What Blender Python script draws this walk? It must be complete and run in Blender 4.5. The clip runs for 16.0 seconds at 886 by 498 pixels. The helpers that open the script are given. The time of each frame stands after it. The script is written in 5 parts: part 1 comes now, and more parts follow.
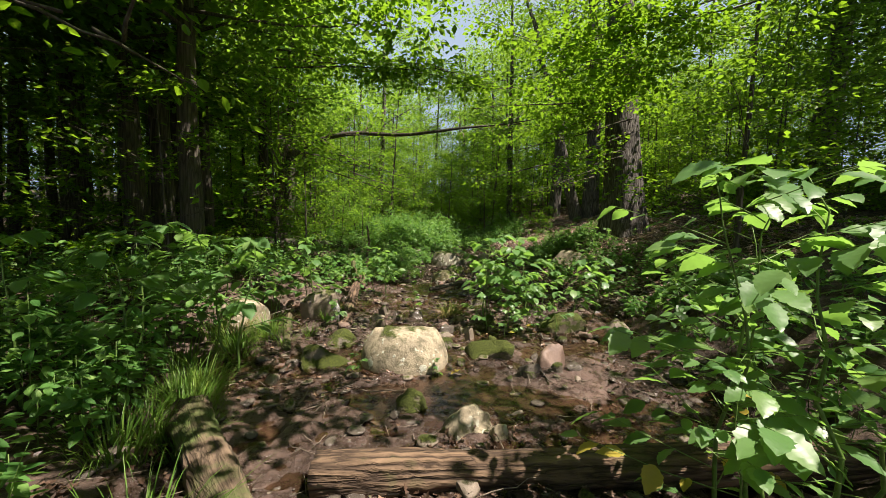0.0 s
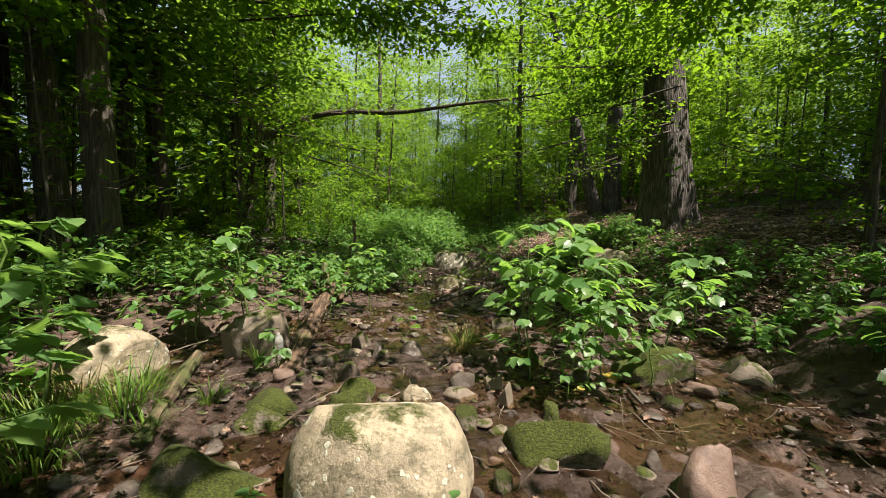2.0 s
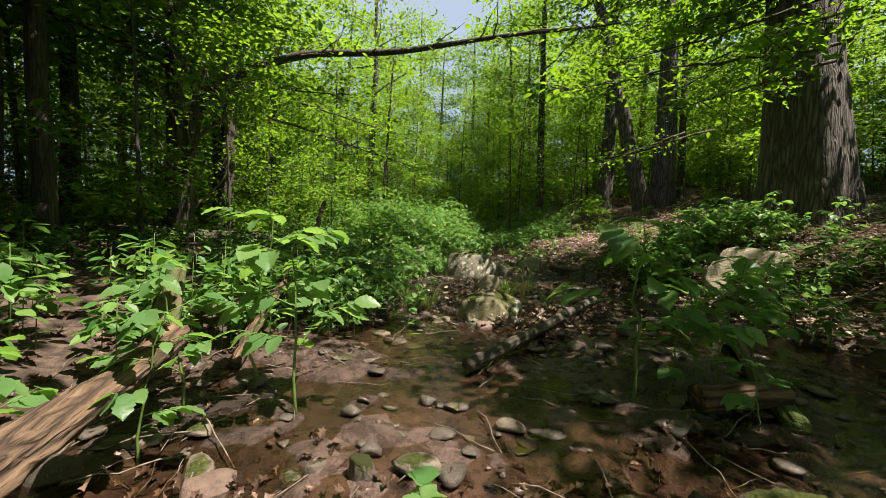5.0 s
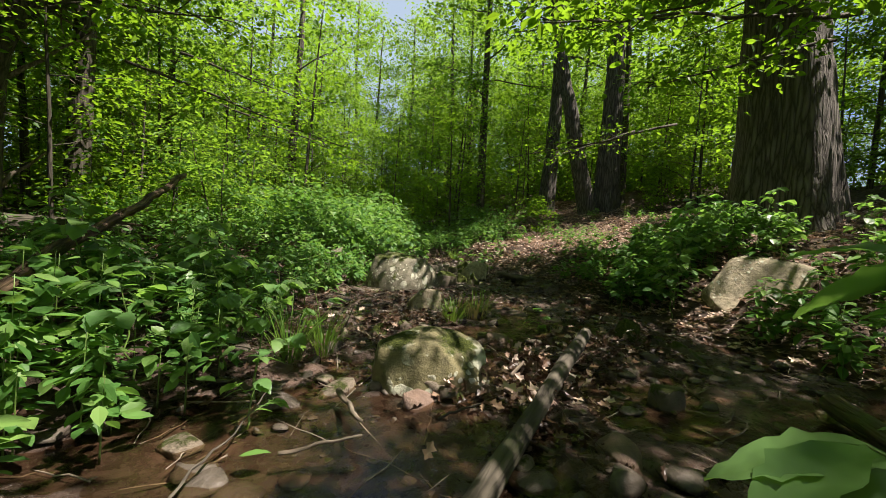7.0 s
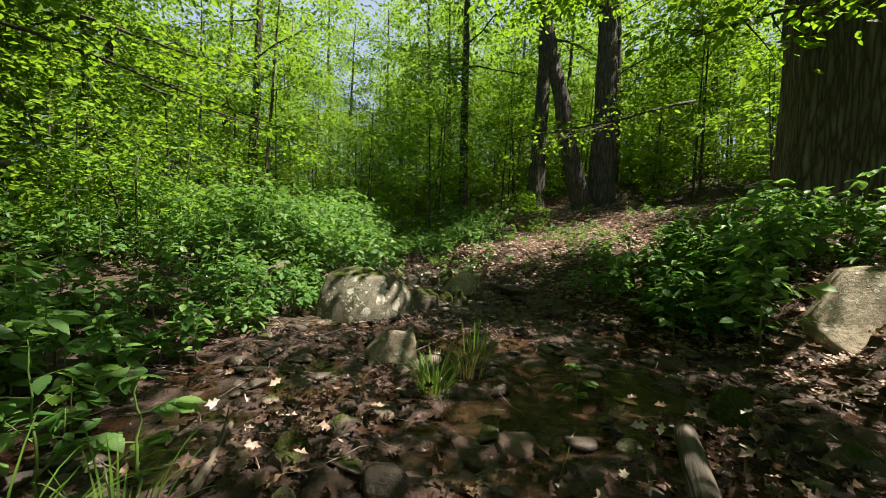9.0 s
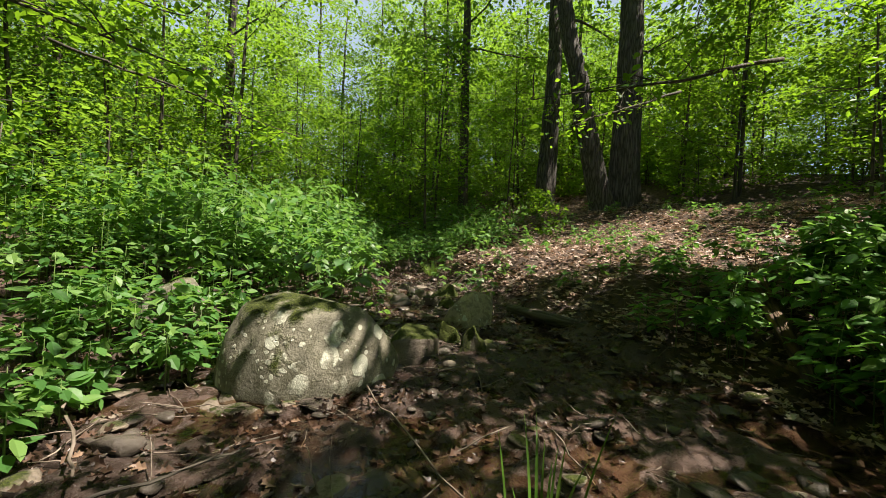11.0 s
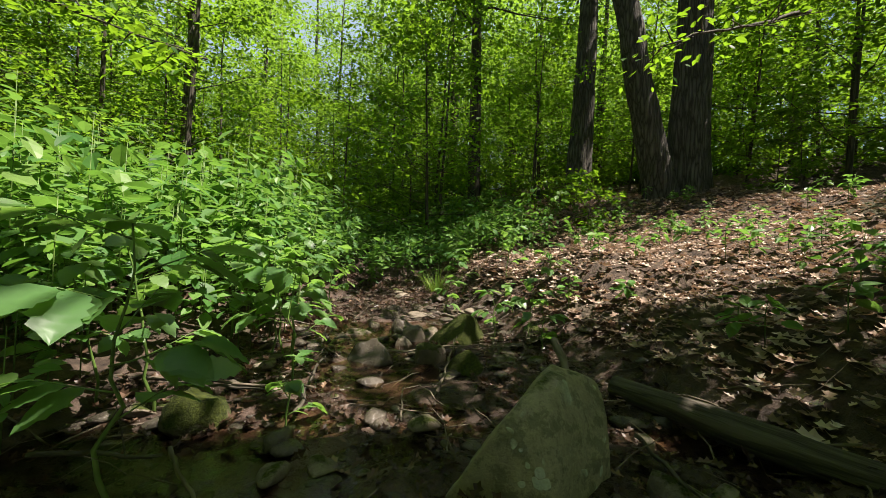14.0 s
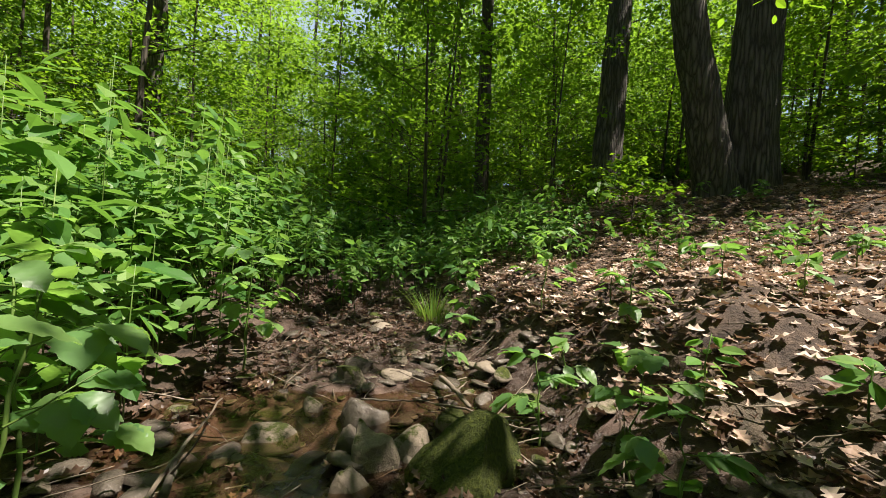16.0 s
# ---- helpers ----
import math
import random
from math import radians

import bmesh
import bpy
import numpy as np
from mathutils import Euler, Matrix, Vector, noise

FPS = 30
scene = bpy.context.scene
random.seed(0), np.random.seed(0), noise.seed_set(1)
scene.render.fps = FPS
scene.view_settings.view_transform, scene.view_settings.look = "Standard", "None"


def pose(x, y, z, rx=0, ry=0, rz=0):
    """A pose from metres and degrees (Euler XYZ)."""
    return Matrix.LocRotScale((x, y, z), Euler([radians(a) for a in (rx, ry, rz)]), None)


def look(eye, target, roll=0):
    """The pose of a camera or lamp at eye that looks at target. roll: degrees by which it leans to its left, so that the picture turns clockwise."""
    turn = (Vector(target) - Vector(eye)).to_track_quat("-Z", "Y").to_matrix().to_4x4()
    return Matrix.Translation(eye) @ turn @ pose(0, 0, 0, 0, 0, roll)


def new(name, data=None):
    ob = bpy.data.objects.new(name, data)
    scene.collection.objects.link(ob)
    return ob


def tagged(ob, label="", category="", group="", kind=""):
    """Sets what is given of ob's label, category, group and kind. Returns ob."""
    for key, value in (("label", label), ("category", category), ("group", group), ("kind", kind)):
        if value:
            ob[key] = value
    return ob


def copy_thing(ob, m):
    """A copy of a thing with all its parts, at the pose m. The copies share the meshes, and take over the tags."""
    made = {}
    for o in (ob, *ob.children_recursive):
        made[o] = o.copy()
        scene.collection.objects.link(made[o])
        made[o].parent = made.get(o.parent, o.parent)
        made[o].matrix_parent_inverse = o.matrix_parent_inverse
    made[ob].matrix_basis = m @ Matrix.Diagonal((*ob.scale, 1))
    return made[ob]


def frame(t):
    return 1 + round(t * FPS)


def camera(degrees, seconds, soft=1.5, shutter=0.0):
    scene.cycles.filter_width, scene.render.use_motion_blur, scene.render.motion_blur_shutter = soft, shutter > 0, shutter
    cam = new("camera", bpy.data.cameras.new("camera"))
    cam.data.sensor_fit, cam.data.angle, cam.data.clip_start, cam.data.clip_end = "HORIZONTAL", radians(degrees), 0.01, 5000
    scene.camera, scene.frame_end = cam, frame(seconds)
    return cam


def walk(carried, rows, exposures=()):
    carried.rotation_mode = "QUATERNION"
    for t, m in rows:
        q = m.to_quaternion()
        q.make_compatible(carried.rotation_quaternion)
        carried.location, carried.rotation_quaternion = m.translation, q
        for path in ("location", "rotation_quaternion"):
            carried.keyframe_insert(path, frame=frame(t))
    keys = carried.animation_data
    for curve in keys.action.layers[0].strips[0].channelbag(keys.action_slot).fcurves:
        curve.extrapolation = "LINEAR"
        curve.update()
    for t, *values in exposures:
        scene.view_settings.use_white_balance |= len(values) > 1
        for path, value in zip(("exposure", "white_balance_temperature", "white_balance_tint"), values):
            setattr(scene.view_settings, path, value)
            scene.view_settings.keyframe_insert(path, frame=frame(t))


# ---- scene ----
cam = camera(98.0, 16.0, 0.8)
PATH = [
    (0, (0.102, 0.064, 1.782), (0.072, 2.058, 1.635), 1.3),
    (0.5, (0.097, 0.707, 1.739), (0.104, 2.701, 1.586), 1.5),
    (1, (0.06, 1.354, 1.654), (0.084, 3.348, 1.51), 0.9),
    (1.5, (0.017, 2.012, 1.568), (0.038, 4.007, 1.432), 0.7),
    (2, (-0.048, 2.699, 1.496), (-0.081, 4.694, 1.358), 1.0),
    (2.5, (-0.135, 3.41, 1.409), (-0.231, 5.403, 1.274), 1.5),
    (3, (-0.263, 4.12, 1.327), (-0.37, 6.113, 1.198), 0.9),
    (3.5, (-0.38, 4.807, 1.254), (-0.474, 6.801, 1.131), 1.0),
    (3.7, (-0.4, 5.055, 1.224), (-0.496, 7.049, 1.11), 0.9),
    (5.8, (-0.553, 7.852, 0.994), (-0.451, 9.847, 0.893), 2.1),
    (6, (-0.54, 8.006, 0.998), (-0.395, 9.999, 0.9), 2.2),
    (6.5, (-0.446, 8.507, 0.969), (-0.215, 10.492, 0.882), 3.6),
    (7, (-0.34, 8.998, 0.955), (-0.035, 10.973, 0.868), 3.4),
    (7.5, (-0.205, 9.481, 0.885), (0.171, 11.444, 0.8), 4.4),
    (8, (-0.074, 9.793, 0.884), (0.325, 11.75, 0.797), 5.4),
    (8.5, (-0.06, 10.229, 0.976), (0.334, 12.188, 0.89), 3.1),
    (9, (-0.021, 10.669, 1.043), (0.376, 12.628, 0.955), 2.0),
    (9.2, (-0.003, 10.822, 1.089), (0.399, 12.779, 0.994), 1.9),
    (9.85, (0.1, 11.45, 1.17), (0.51, 13.4, 1.1), 2.0),
    (11.3, (0.394, 13.077, 0.965), (0.813, 15.031, 0.9), 2.3),
    (11.5, (0.426, 13.278, 0.947), (0.809, 15.24, 0.883), 2.4),
    (12, (0.515, 13.769, 0.896), (0.859, 15.738, 0.838), 2.1),
    (12.5, (0.601, 14.23, 0.873), (0.948, 16.199, 0.815), 1.6),
    (13, (0.702, 14.713, 0.872), (1.081, 16.676, 0.821), 1.7),
    (13.5, (0.812, 15.198, 0.865), (1.2, 17.159, 0.818), 2.0),
    (14, (0.911, 15.668, 0.879), (1.301, 17.629, 0.833), 1.9),
    (14.5, (1.015, 16.132, 0.898), (1.411, 18.092, 0.853), 2.5),
    (15, (1.114, 16.565, 0.916), (1.506, 18.526, 0.867), 2.6),
    (15.5, (1.202, 16.995, 0.945), (1.596, 18.955, 0.887), 2.6),
    (16, (1.274, 17.463, 0.951), (1.659, 19.425, 0.899), 3.1),
]
EXPOSURE = [(0.0, 1.44, 6850, 19), (16.0, 1.5, 6850, 15)]
walk(cam, [(t, look(a, b, r)) for t, a, b, r in PATH], EXPOSURE)

# ---- world, sun ----
SUN_AZ, SUN_EL = Vector((0.9, -0.3)), radians(65)
world = bpy.data.worlds.new("sky")
scene.world = world
world.use_nodes = True
wn = world.node_tree.nodes
sky = wn.new("ShaderNodeTexSky")
sky.sky_type, sky.sun_disc = "NISHITA", False
sky.sun_elevation, sky.sun_rotation = SUN_EL, math.atan2(SUN_AZ.x, SUN_AZ.y)
wn["Background"].inputs["Strength"].default_value = 0.05
world.node_tree.links.new(sky.outputs[0], wn["Background"].inputs["Color"])
sun = new("sun", bpy.data.lights.new("sun", "SUN"))
sun.data.energy, sun.data.angle, sun.data.color = 5.0, radians(0.55), (1.0, 0.95, 0.86)
_a = SUN_AZ.normalized() * math.cos(SUN_EL)
SUN_DIR = Vector((_a.x, _a.y, math.sin(SUN_EL)))
sun.matrix_world = look(SUN_DIR * 50, (0, 0, 0))

# ---- materials ----
def mat(name):
    m = bpy.data.materials.new(name)
    m.use_nodes = True
    m.node_tree.nodes["Principled BSDF"].inputs["Specular IOR Level"].default_value = 0.3
    return m, m.node_tree.nodes, m.node_tree.links, m.node_tree.nodes["Principled BSDF"]


def ramp(nodes, stops):
    r = nodes.new("ShaderNodeValToRGB")
    el = r.color_ramp.elements
    while len(el) < len(stops):
        el.new(0.5)
    for e, (p, c) in zip(el, stops):
        e.position, e.color = p, (*c, 1)
    return r


def noise_tex(nodes, links, scale, detail=4, rough=0.55, vec=None, dims=None):
    n = nodes.new("ShaderNodeTexNoise")
    n.inputs["Scale"].default_value, n.inputs["Detail"].default_value, n.inputs["Roughness"].default_value = scale, detail, rough
    if vec is not None:
        links.new(vec, n.inputs["Vector"])
    return n


def coords(nodes, links, scale=(1, 1, 1), kind="Object"):
    t = nodes.new("ShaderNodeTexCoord")
    mp = nodes.new("ShaderNodeMapping")
    mp.inputs["Scale"].default_value = scale
    links.new(t.outputs[kind], mp.inputs["Vector"])
    return mp.outputs["Vector"]


def mixc(nodes, links, fac, a, b):
    m = nodes.new("ShaderNodeMix")
    m.data_type = "RGBA"
    for sock, v in ((m.inputs[0], fac), (m.inputs[6], a), (m.inputs[7], b)):
        if isinstance(v, tuple):
            sock.default_value = (*v, 1)
        elif isinstance(v, float):
            sock.default_value = v
        else:
            links.new(v, sock)
    return m.outputs[2]


def math_node(nodes, links, op, a, b, clamp=False):
    m = nodes.new("ShaderNodeMath")
    m.operation, m.use_clamp = op, clamp
    for sock, v in zip(m.inputs, (a, b)):
        if isinstance(v, (int, float)):
            sock.default_value = v
        else:
            links.new(v, sock)
    return m.outputs[0]


def bump(nodes, links, bsdf, height, strength, dist):
    b = nodes.new("ShaderNodeBump")
    b.inputs["Strength"].default_value, b.inputs["Distance"].default_value = strength, dist
    links.new(height, b.inputs["Height"])
    links.new(b.outputs[0], bsdf.inputs["Normal"])


def leaf_mat(name, stops, through_col, amount=0.45, rough=0.45, per_object=False):
    """Green leaf blades: reflect by their upper face and let light through."""
    m, n, l, p = mat(name)
    if per_object:
        rnd = n.new("ShaderNodeObjectInfo").outputs["Random"]
    else:
        rnd = n.new("ShaderNodeNewGeometry").outputs["Random Per Island"]
    r = ramp(n, stops)
    l.new(rnd, r.inputs[0])
    nz = noise_tex(n, l, 9.0, 3, 0.6, coords(n, l))
    col = mixc(n, l, math_node(n, l, "MULTIPLY", nz.outputs[0], 0.5), r.outputs[0], tuple(0.55 * c for c in stops[0][1]))
    l.new(col, p.inputs["Base Color"])
    p.inputs["Roughness"].default_value = rough
    p.inputs["Specular IOR Level"].default_value = 0.45 if per_object else 0.2
    tr = n.new("ShaderNodeBsdfTranslucent")
    tc = mixc(n, l, 0.6, r.outputs[0], through_col)
    l.new(tc, tr.inputs["Color"])
    mx = n.new("ShaderNodeMixShader")
    mx.inputs[0].default_value = amount
    l.new(p.outputs[0], mx.inputs[1])
    l.new(tr.outputs[0], mx.inputs[2])
    l.new(mx.outputs[0], n["Material Output"].inputs["Surface"])
    return m


LEAF_TREE = leaf_mat("tree_leaf", [(0.0, (0.012, 0.048, 0.006)), (0.45, (0.04, 0.13, 0.012)), (0.8, (0.085, 0.2, 0.018)), (1.0, (0.15, 0.28, 0.025))], (0.3, 0.52, 0.02), 0.56)
LEAF_FAR = leaf_mat("far_tree_leaf", [(0.0, (0.012, 0.048, 0.008)), (0.45, (0.042, 0.13, 0.018)), (0.8, (0.085, 0.2, 0.03)), (1.0, (0.16, 0.28, 0.045))], (0.32, 0.54, 0.04), 0.56)
LEAF_HERB = leaf_mat("herb_leaf", [(0.0, (0.045, 0.13, 0.03)), (0.5, (0.105, 0.24, 0.055)), (1.0, (0.21, 0.34, 0.09))], (0.2, 0.42, 0.04), 0.4, 0.42)
LEAF_HERO = leaf_mat("broad_leaf", [(0.0, (0.085, 0.2, 0.06)), (0.5, (0.125, 0.25, 0.08)), (1.0, (0.19, 0.31, 0.09))], (0.3, 0.56, 0.06), 0.48, 0.4, True)
LEAF_YELLOW = leaf_mat("yellowed_leaf", [(0.0, (0.35, 0.27, 0.04)), (1.0, (0.42, 0.36, 0.06))], (0.5, 0.4, 0.05), 0.4, 0.5, True)
GRASS = leaf_mat("sedge_blade", [(0.0, (0.06, 0.13, 0.02)), (0.6, (0.1, 0.21, 0.03)), (1.0, (0.2, 0.28, 0.06))], (0.25, 0.36, 0.04), 0.35, 0.4)
GRASS_DRY = leaf_mat("dry_sedge_blade", [(0.0, (0.14, 0.16, 0.04)), (0.5, (0.3, 0.25, 0.1)), (1.0, (0.42, 0.33, 0.17))], (0.4, 0.34, 0.1), 0.3, 0.5)
LITTER = leaf_mat("dead_leaf", [(0.0, (0.13, 0.08, 0.055)), (0.3, (0.36, 0.25, 0.185)), (0.7, (0.6, 0.46, 0.37)), (1.0, (0.72, 0.6, 0.52))], (0.4, 0.22, 0.1), 0.15, 0.6)
# darker, glossier leaves: wet ones in the bed, also left floor and drifts
LITTER_DARK = leaf_mat("dark_dead_leaf", [(0.0, (0.025, 0.015, 0.01)), (0.6, (0.075, 0.045, 0.03)), (0.9, (0.16, 0.1, 0.07)), (1.0, (0.3, 0.2, 0.13))], (0.2, 0.1, 0.05), 0.1, 0.35)


def bark_mat(name, dark, light, ridge=1.0, moss=0.0):
    m, n, l, p = mat(name)
    v = coords(n, l, (14, 14, 1.3))
    vor = n.new("ShaderNodeTexVoronoi")
    vor.feature = "DISTANCE_TO_EDGE"
    vor.inputs["Scale"].default_value = 1.0
    w = noise_tex(n, l, 1.2, 4, 0.6, v)
    wv = n.new("ShaderNodeVectorMath")
    wv.operation = "ADD"
    l.new(v, wv.inputs[0])
    l.new(w.outputs["Color"], wv.inputs[1])
    l.new(wv.outputs[0], vor.inputs["Vector"])
    big = noise_tex(n, l, 1.6, 5, 0.6, coords(n, l))
    r = ramp(n, [(0.0, dark), (0.14, tuple(0.5 * (a + b) for a, b in zip(dark, light))), (0.45, light)])
    l.new(vor.outputs["Distance"], r.inputs[0])
    col = mixc(n, l, math_node(n, l, "MULTIPLY", big.outputs[0], 0.75), r.outputs[0], dark)
    if moss:
        lo = 0.62 - 0.2 * moss
        mr = ramp(n, [(lo, (0, 0, 0)), (lo + 0.14, (moss, moss, moss))])
        l.new(big.outputs[0], mr.inputs[0])
        col = mixc(n, l, mr.outputs[0], col, (0.06, 0.09, 0.02))
    l.new(col, p.inputs["Base Color"])
    p.inputs["Roughness"].default_value = 0.9
    fine = noise_tex(n, l, 40, 4, 0.6, coords(n, l, (1, 1, 0.3)))
    hgt = math_node(n, l, "ADD", math_node(n, l, "MINIMUM", vor.outputs["Distance"], 0.3), math_node(n, l, "MULTIPLY", fine.outputs[0], 0.12))
    bump(n, l, p, hgt, 1.0, 0.09 * ridge)
    return m


BARK = bark_mat("furrowed_bark", (0.04, 0.034, 0.028), (0.24, 0.22, 0.19))
BARK_THIN = bark_mat("smooth_bark", (0.04, 0.034, 0.026), (0.15, 0.13, 0.1), 0.3, 0.4)
TWIG = bark_mat("twig_bark", (0.09, 0.07, 0.05), (0.3, 0.25, 0.2), 0.12)
DEADWOOD = bark_mat("rotting_wood", (0.035, 0.022, 0.014), (0.25, 0.165, 0.1), 0.8, 0.5)
LOGMOSS = bark_mat("mossy_log_bark", (0.05, 0.035, 0.022), (0.2, 0.14, 0.09), 0.6, 1.0)


def stem_mat():
    m, n, l, p = mat("green_stem")
    nz = noise_tex(n, l, 12, 3, 0.6, coords(n, l))
    r = ramp(n, [(0.3, (0.05, 0.1, 0.02)), (0.7, (0.14, 0.22, 0.05))])
    l.new(nz.outputs[0], r.inputs[0])
    l.new(r.outputs[0], p.inputs["Base Color"])
    p.inputs["Roughness"].default_value = 0.45
    return m


STEM = stem_mat()


def stone_mat(name, base, lichen=0.0, moss=0.0, wet=0.7):
    m, n, l, p = mat(name)
    v = coords(n, l)
    a = noise_tex(n, l, 4.5, 8, 0.68, v)
    f = noise_tex(n, l, 60.0, 5, 0.7, v)
    r = ramp(n, [(0.3, tuple(c * 0.5 for c in base)), (0.45, tuple(c * 0.85 for c in base)), (0.58, base), (0.74, tuple(min(0.55, c * 1.3) for c in base))])
    l.new(a.outputs[0], r.inputs[0])
    fr = ramp(n, [(0.3, (0.78, 0.78, 0.78)), (0.7, (1.1, 1.1, 1.1))])
    l.new(f.outputs[0], fr.inputs[0])
    mul = n.new("ShaderNodeMix")
    mul.data_type, mul.blend_type = "RGBA", "MULTIPLY"
    mul.inputs[0].default_value = 1.0
    l.new(r.outputs[0], mul.inputs[6])
    l.new(fr.outputs[0], mul.inputs[7])
    col = mul.outputs[2]
    hgt = math_node(n, l, "ADD", math_node(n, l, "MULTIPLY", a.outputs[0], 0.8), math_node(n, l, "MULTIPLY", f.outputs[0], 0.2))
    if lichen:
        d = noise_tex(n, l, 7, 3, 0.6, v)
        dv = n.new("ShaderNodeVectorMath")
        dv.operation = "MULTIPLY_ADD"
        l.new(d.outputs["Color"], dv.inputs[0])
        dv.inputs[1].default_value = (0.09, 0.09, 0.09)
        l.new(v, dv.inputs[2])
        vo = n.new("ShaderNodeTexVoronoi")
        vo.inputs["Scale"].default_value = 5.0
        l.new(dv.outputs[0], vo.inputs["Vector"])
        lr = ramp(n, [(0.30 * lichen + 0.14, (1, 1, 1)), (0.30 * lichen + 0.17, (0, 0, 0))])
        l.new(vo.outputs["Distance"], lr.inputs[0])
        keep = ramp(n, [(0.43, (0, 0, 0)), (0.5, (1, 1, 1))])
        k = noise_tex(n, l, 2.2, 4, 0.6, v)
        l.new(k.outputs[0], keep.inputs[0])
        dark = ramp(n, [(0.5, (0, 0, 0)), (0.56, (1, 1, 1))])
        l.new(noise_tex(n, l, 11.0, 6, 0.72, v).outputs[0], dark.inputs[0])
        col = mixc(n, l, math_node(n, l, "MULTIPLY", dark.outputs[0], 0.5), col, (0.06, 0.058, 0.03))
        crust = n.new("ShaderNodeMix")
        crust.data_type = "RGBA"
        crust.inputs[6].default_value = (0.32, 0.32, 0.24, 1)
        crust.inputs[7].default_value = (0.5, 0.5, 0.4, 1)
        l.new(f.outputs[0], crust.inputs[0])
        patch = math_node(n, l, "MULTIPLY", lr.outputs[0], keep.outputs[0])
        vs = n.new("ShaderNodeTexVoronoi")
        vs.inputs["Scale"].default_value = 17.0
        l.new(dv.outputs[0], vs.inputs["Vector"])
        sr = ramp(n, [(0.22 + 0.1 * lichen, (1, 1, 1)), (0.26 + 0.1 * lichen, (0, 0, 0))])
        l.new(vs.outputs["Distance"], sr.inputs[0])
        kr = ramp(n, [(0.5, (0, 0, 0)), (0.54, (1, 1, 1))])
        l.new(noise_tex(n, l, 3.7, 3, 0.6, v).outputs[0], kr.inputs[0])
        patch = math_node(n, l, "MAXIMUM", patch, math_node(n, l, "MULTIPLY", sr.outputs[0], kr.outputs[0]))
        col = mixc(n, l, patch, col, crust.outputs[2])
        hgt = math_node(n, l, "ADD", hgt, math_node(n, l, "MULTIPLY", patch, 0.12))
    if moss:
        g = n.new("ShaderNodeNewGeometry")
        sp = n.new("ShaderNodeSeparateXYZ")
        l.new(g.outputs["Normal"], sp.inputs[0])
        mn = noise_tex(n, l, 4.0, 5, 0.65, v)
        s = math_node(n, l, "ADD", math_node(n, l, "MULTIPLY", sp.outputs[2], 0.35), mn.outputs[0])
        mr = ramp(n, [(0.9 - 0.46 * moss, (0, 0, 0)), (1.0 - 0.46 * moss, (1, 1, 1))])
        l.new(s, mr.inputs[0])
        mg = ramp(n, [(0.32, (0.018, 0.026, 0.006)), (0.58, (0.06, 0.075, 0.012)), (0.8, (0.14, 0.145, 0.025))])
        l.new(f.outputs[0], mg.inputs[0])
        col = mixc(n, l, mr.outputs[0], col, mg.outputs[0])
        hgt = math_node(n, l, "ADD", hgt, math_node(n, l, "MULTIPLY", mr.outputs[0], math_node(n, l, "MULTIPLY", f.outputs[0], 0.7)))
        l.new(math_node(n, l, "MAXIMUM", mr.outputs[0], wet), p.inputs["Roughness"])
    else:
        p.inputs["Roughness"].default_value = wet
    l.new(col, p.inputs["Base Color"])
    bump(n, l, p, hgt, 0.9, 0.035)
    return m


STONES = {
    "pale": stone_mat("pale_lichened_stone", (0.33, 0.28, 0.19), 0.26, 0.2, 0.75),
    "grey": stone_mat("grey_lichened_stone", (0.195, 0.18, 0.13), 0.6, 0.42, 0.8),
    "olive": stone_mat("olive_lichened_stone", (0.17, 0.15, 0.075), 0.75, 0.36, 0.75),
    "moss": stone_mat("moss_covered_stone", (0.16, 0.13, 0.09), 0.0, 1.0, 0.7),
    "half": stone_mat("half_mossy_stone", (0.13, 0.105, 0.08), 0.0, 0.62, 0.5),
    "red": stone_mat("reddish_stone", (0.19, 0.13, 0.1), 0.0, 0.0, 0.5),
    "wet": stone_mat("wet_dark_stone", (0.09, 0.075, 0.06), 0.0, 0.0, 0.22),
    "tan": stone_mat("tan_stone", (0.19, 0.155, 0.115), 0.0, 0.3, 0.6),
}


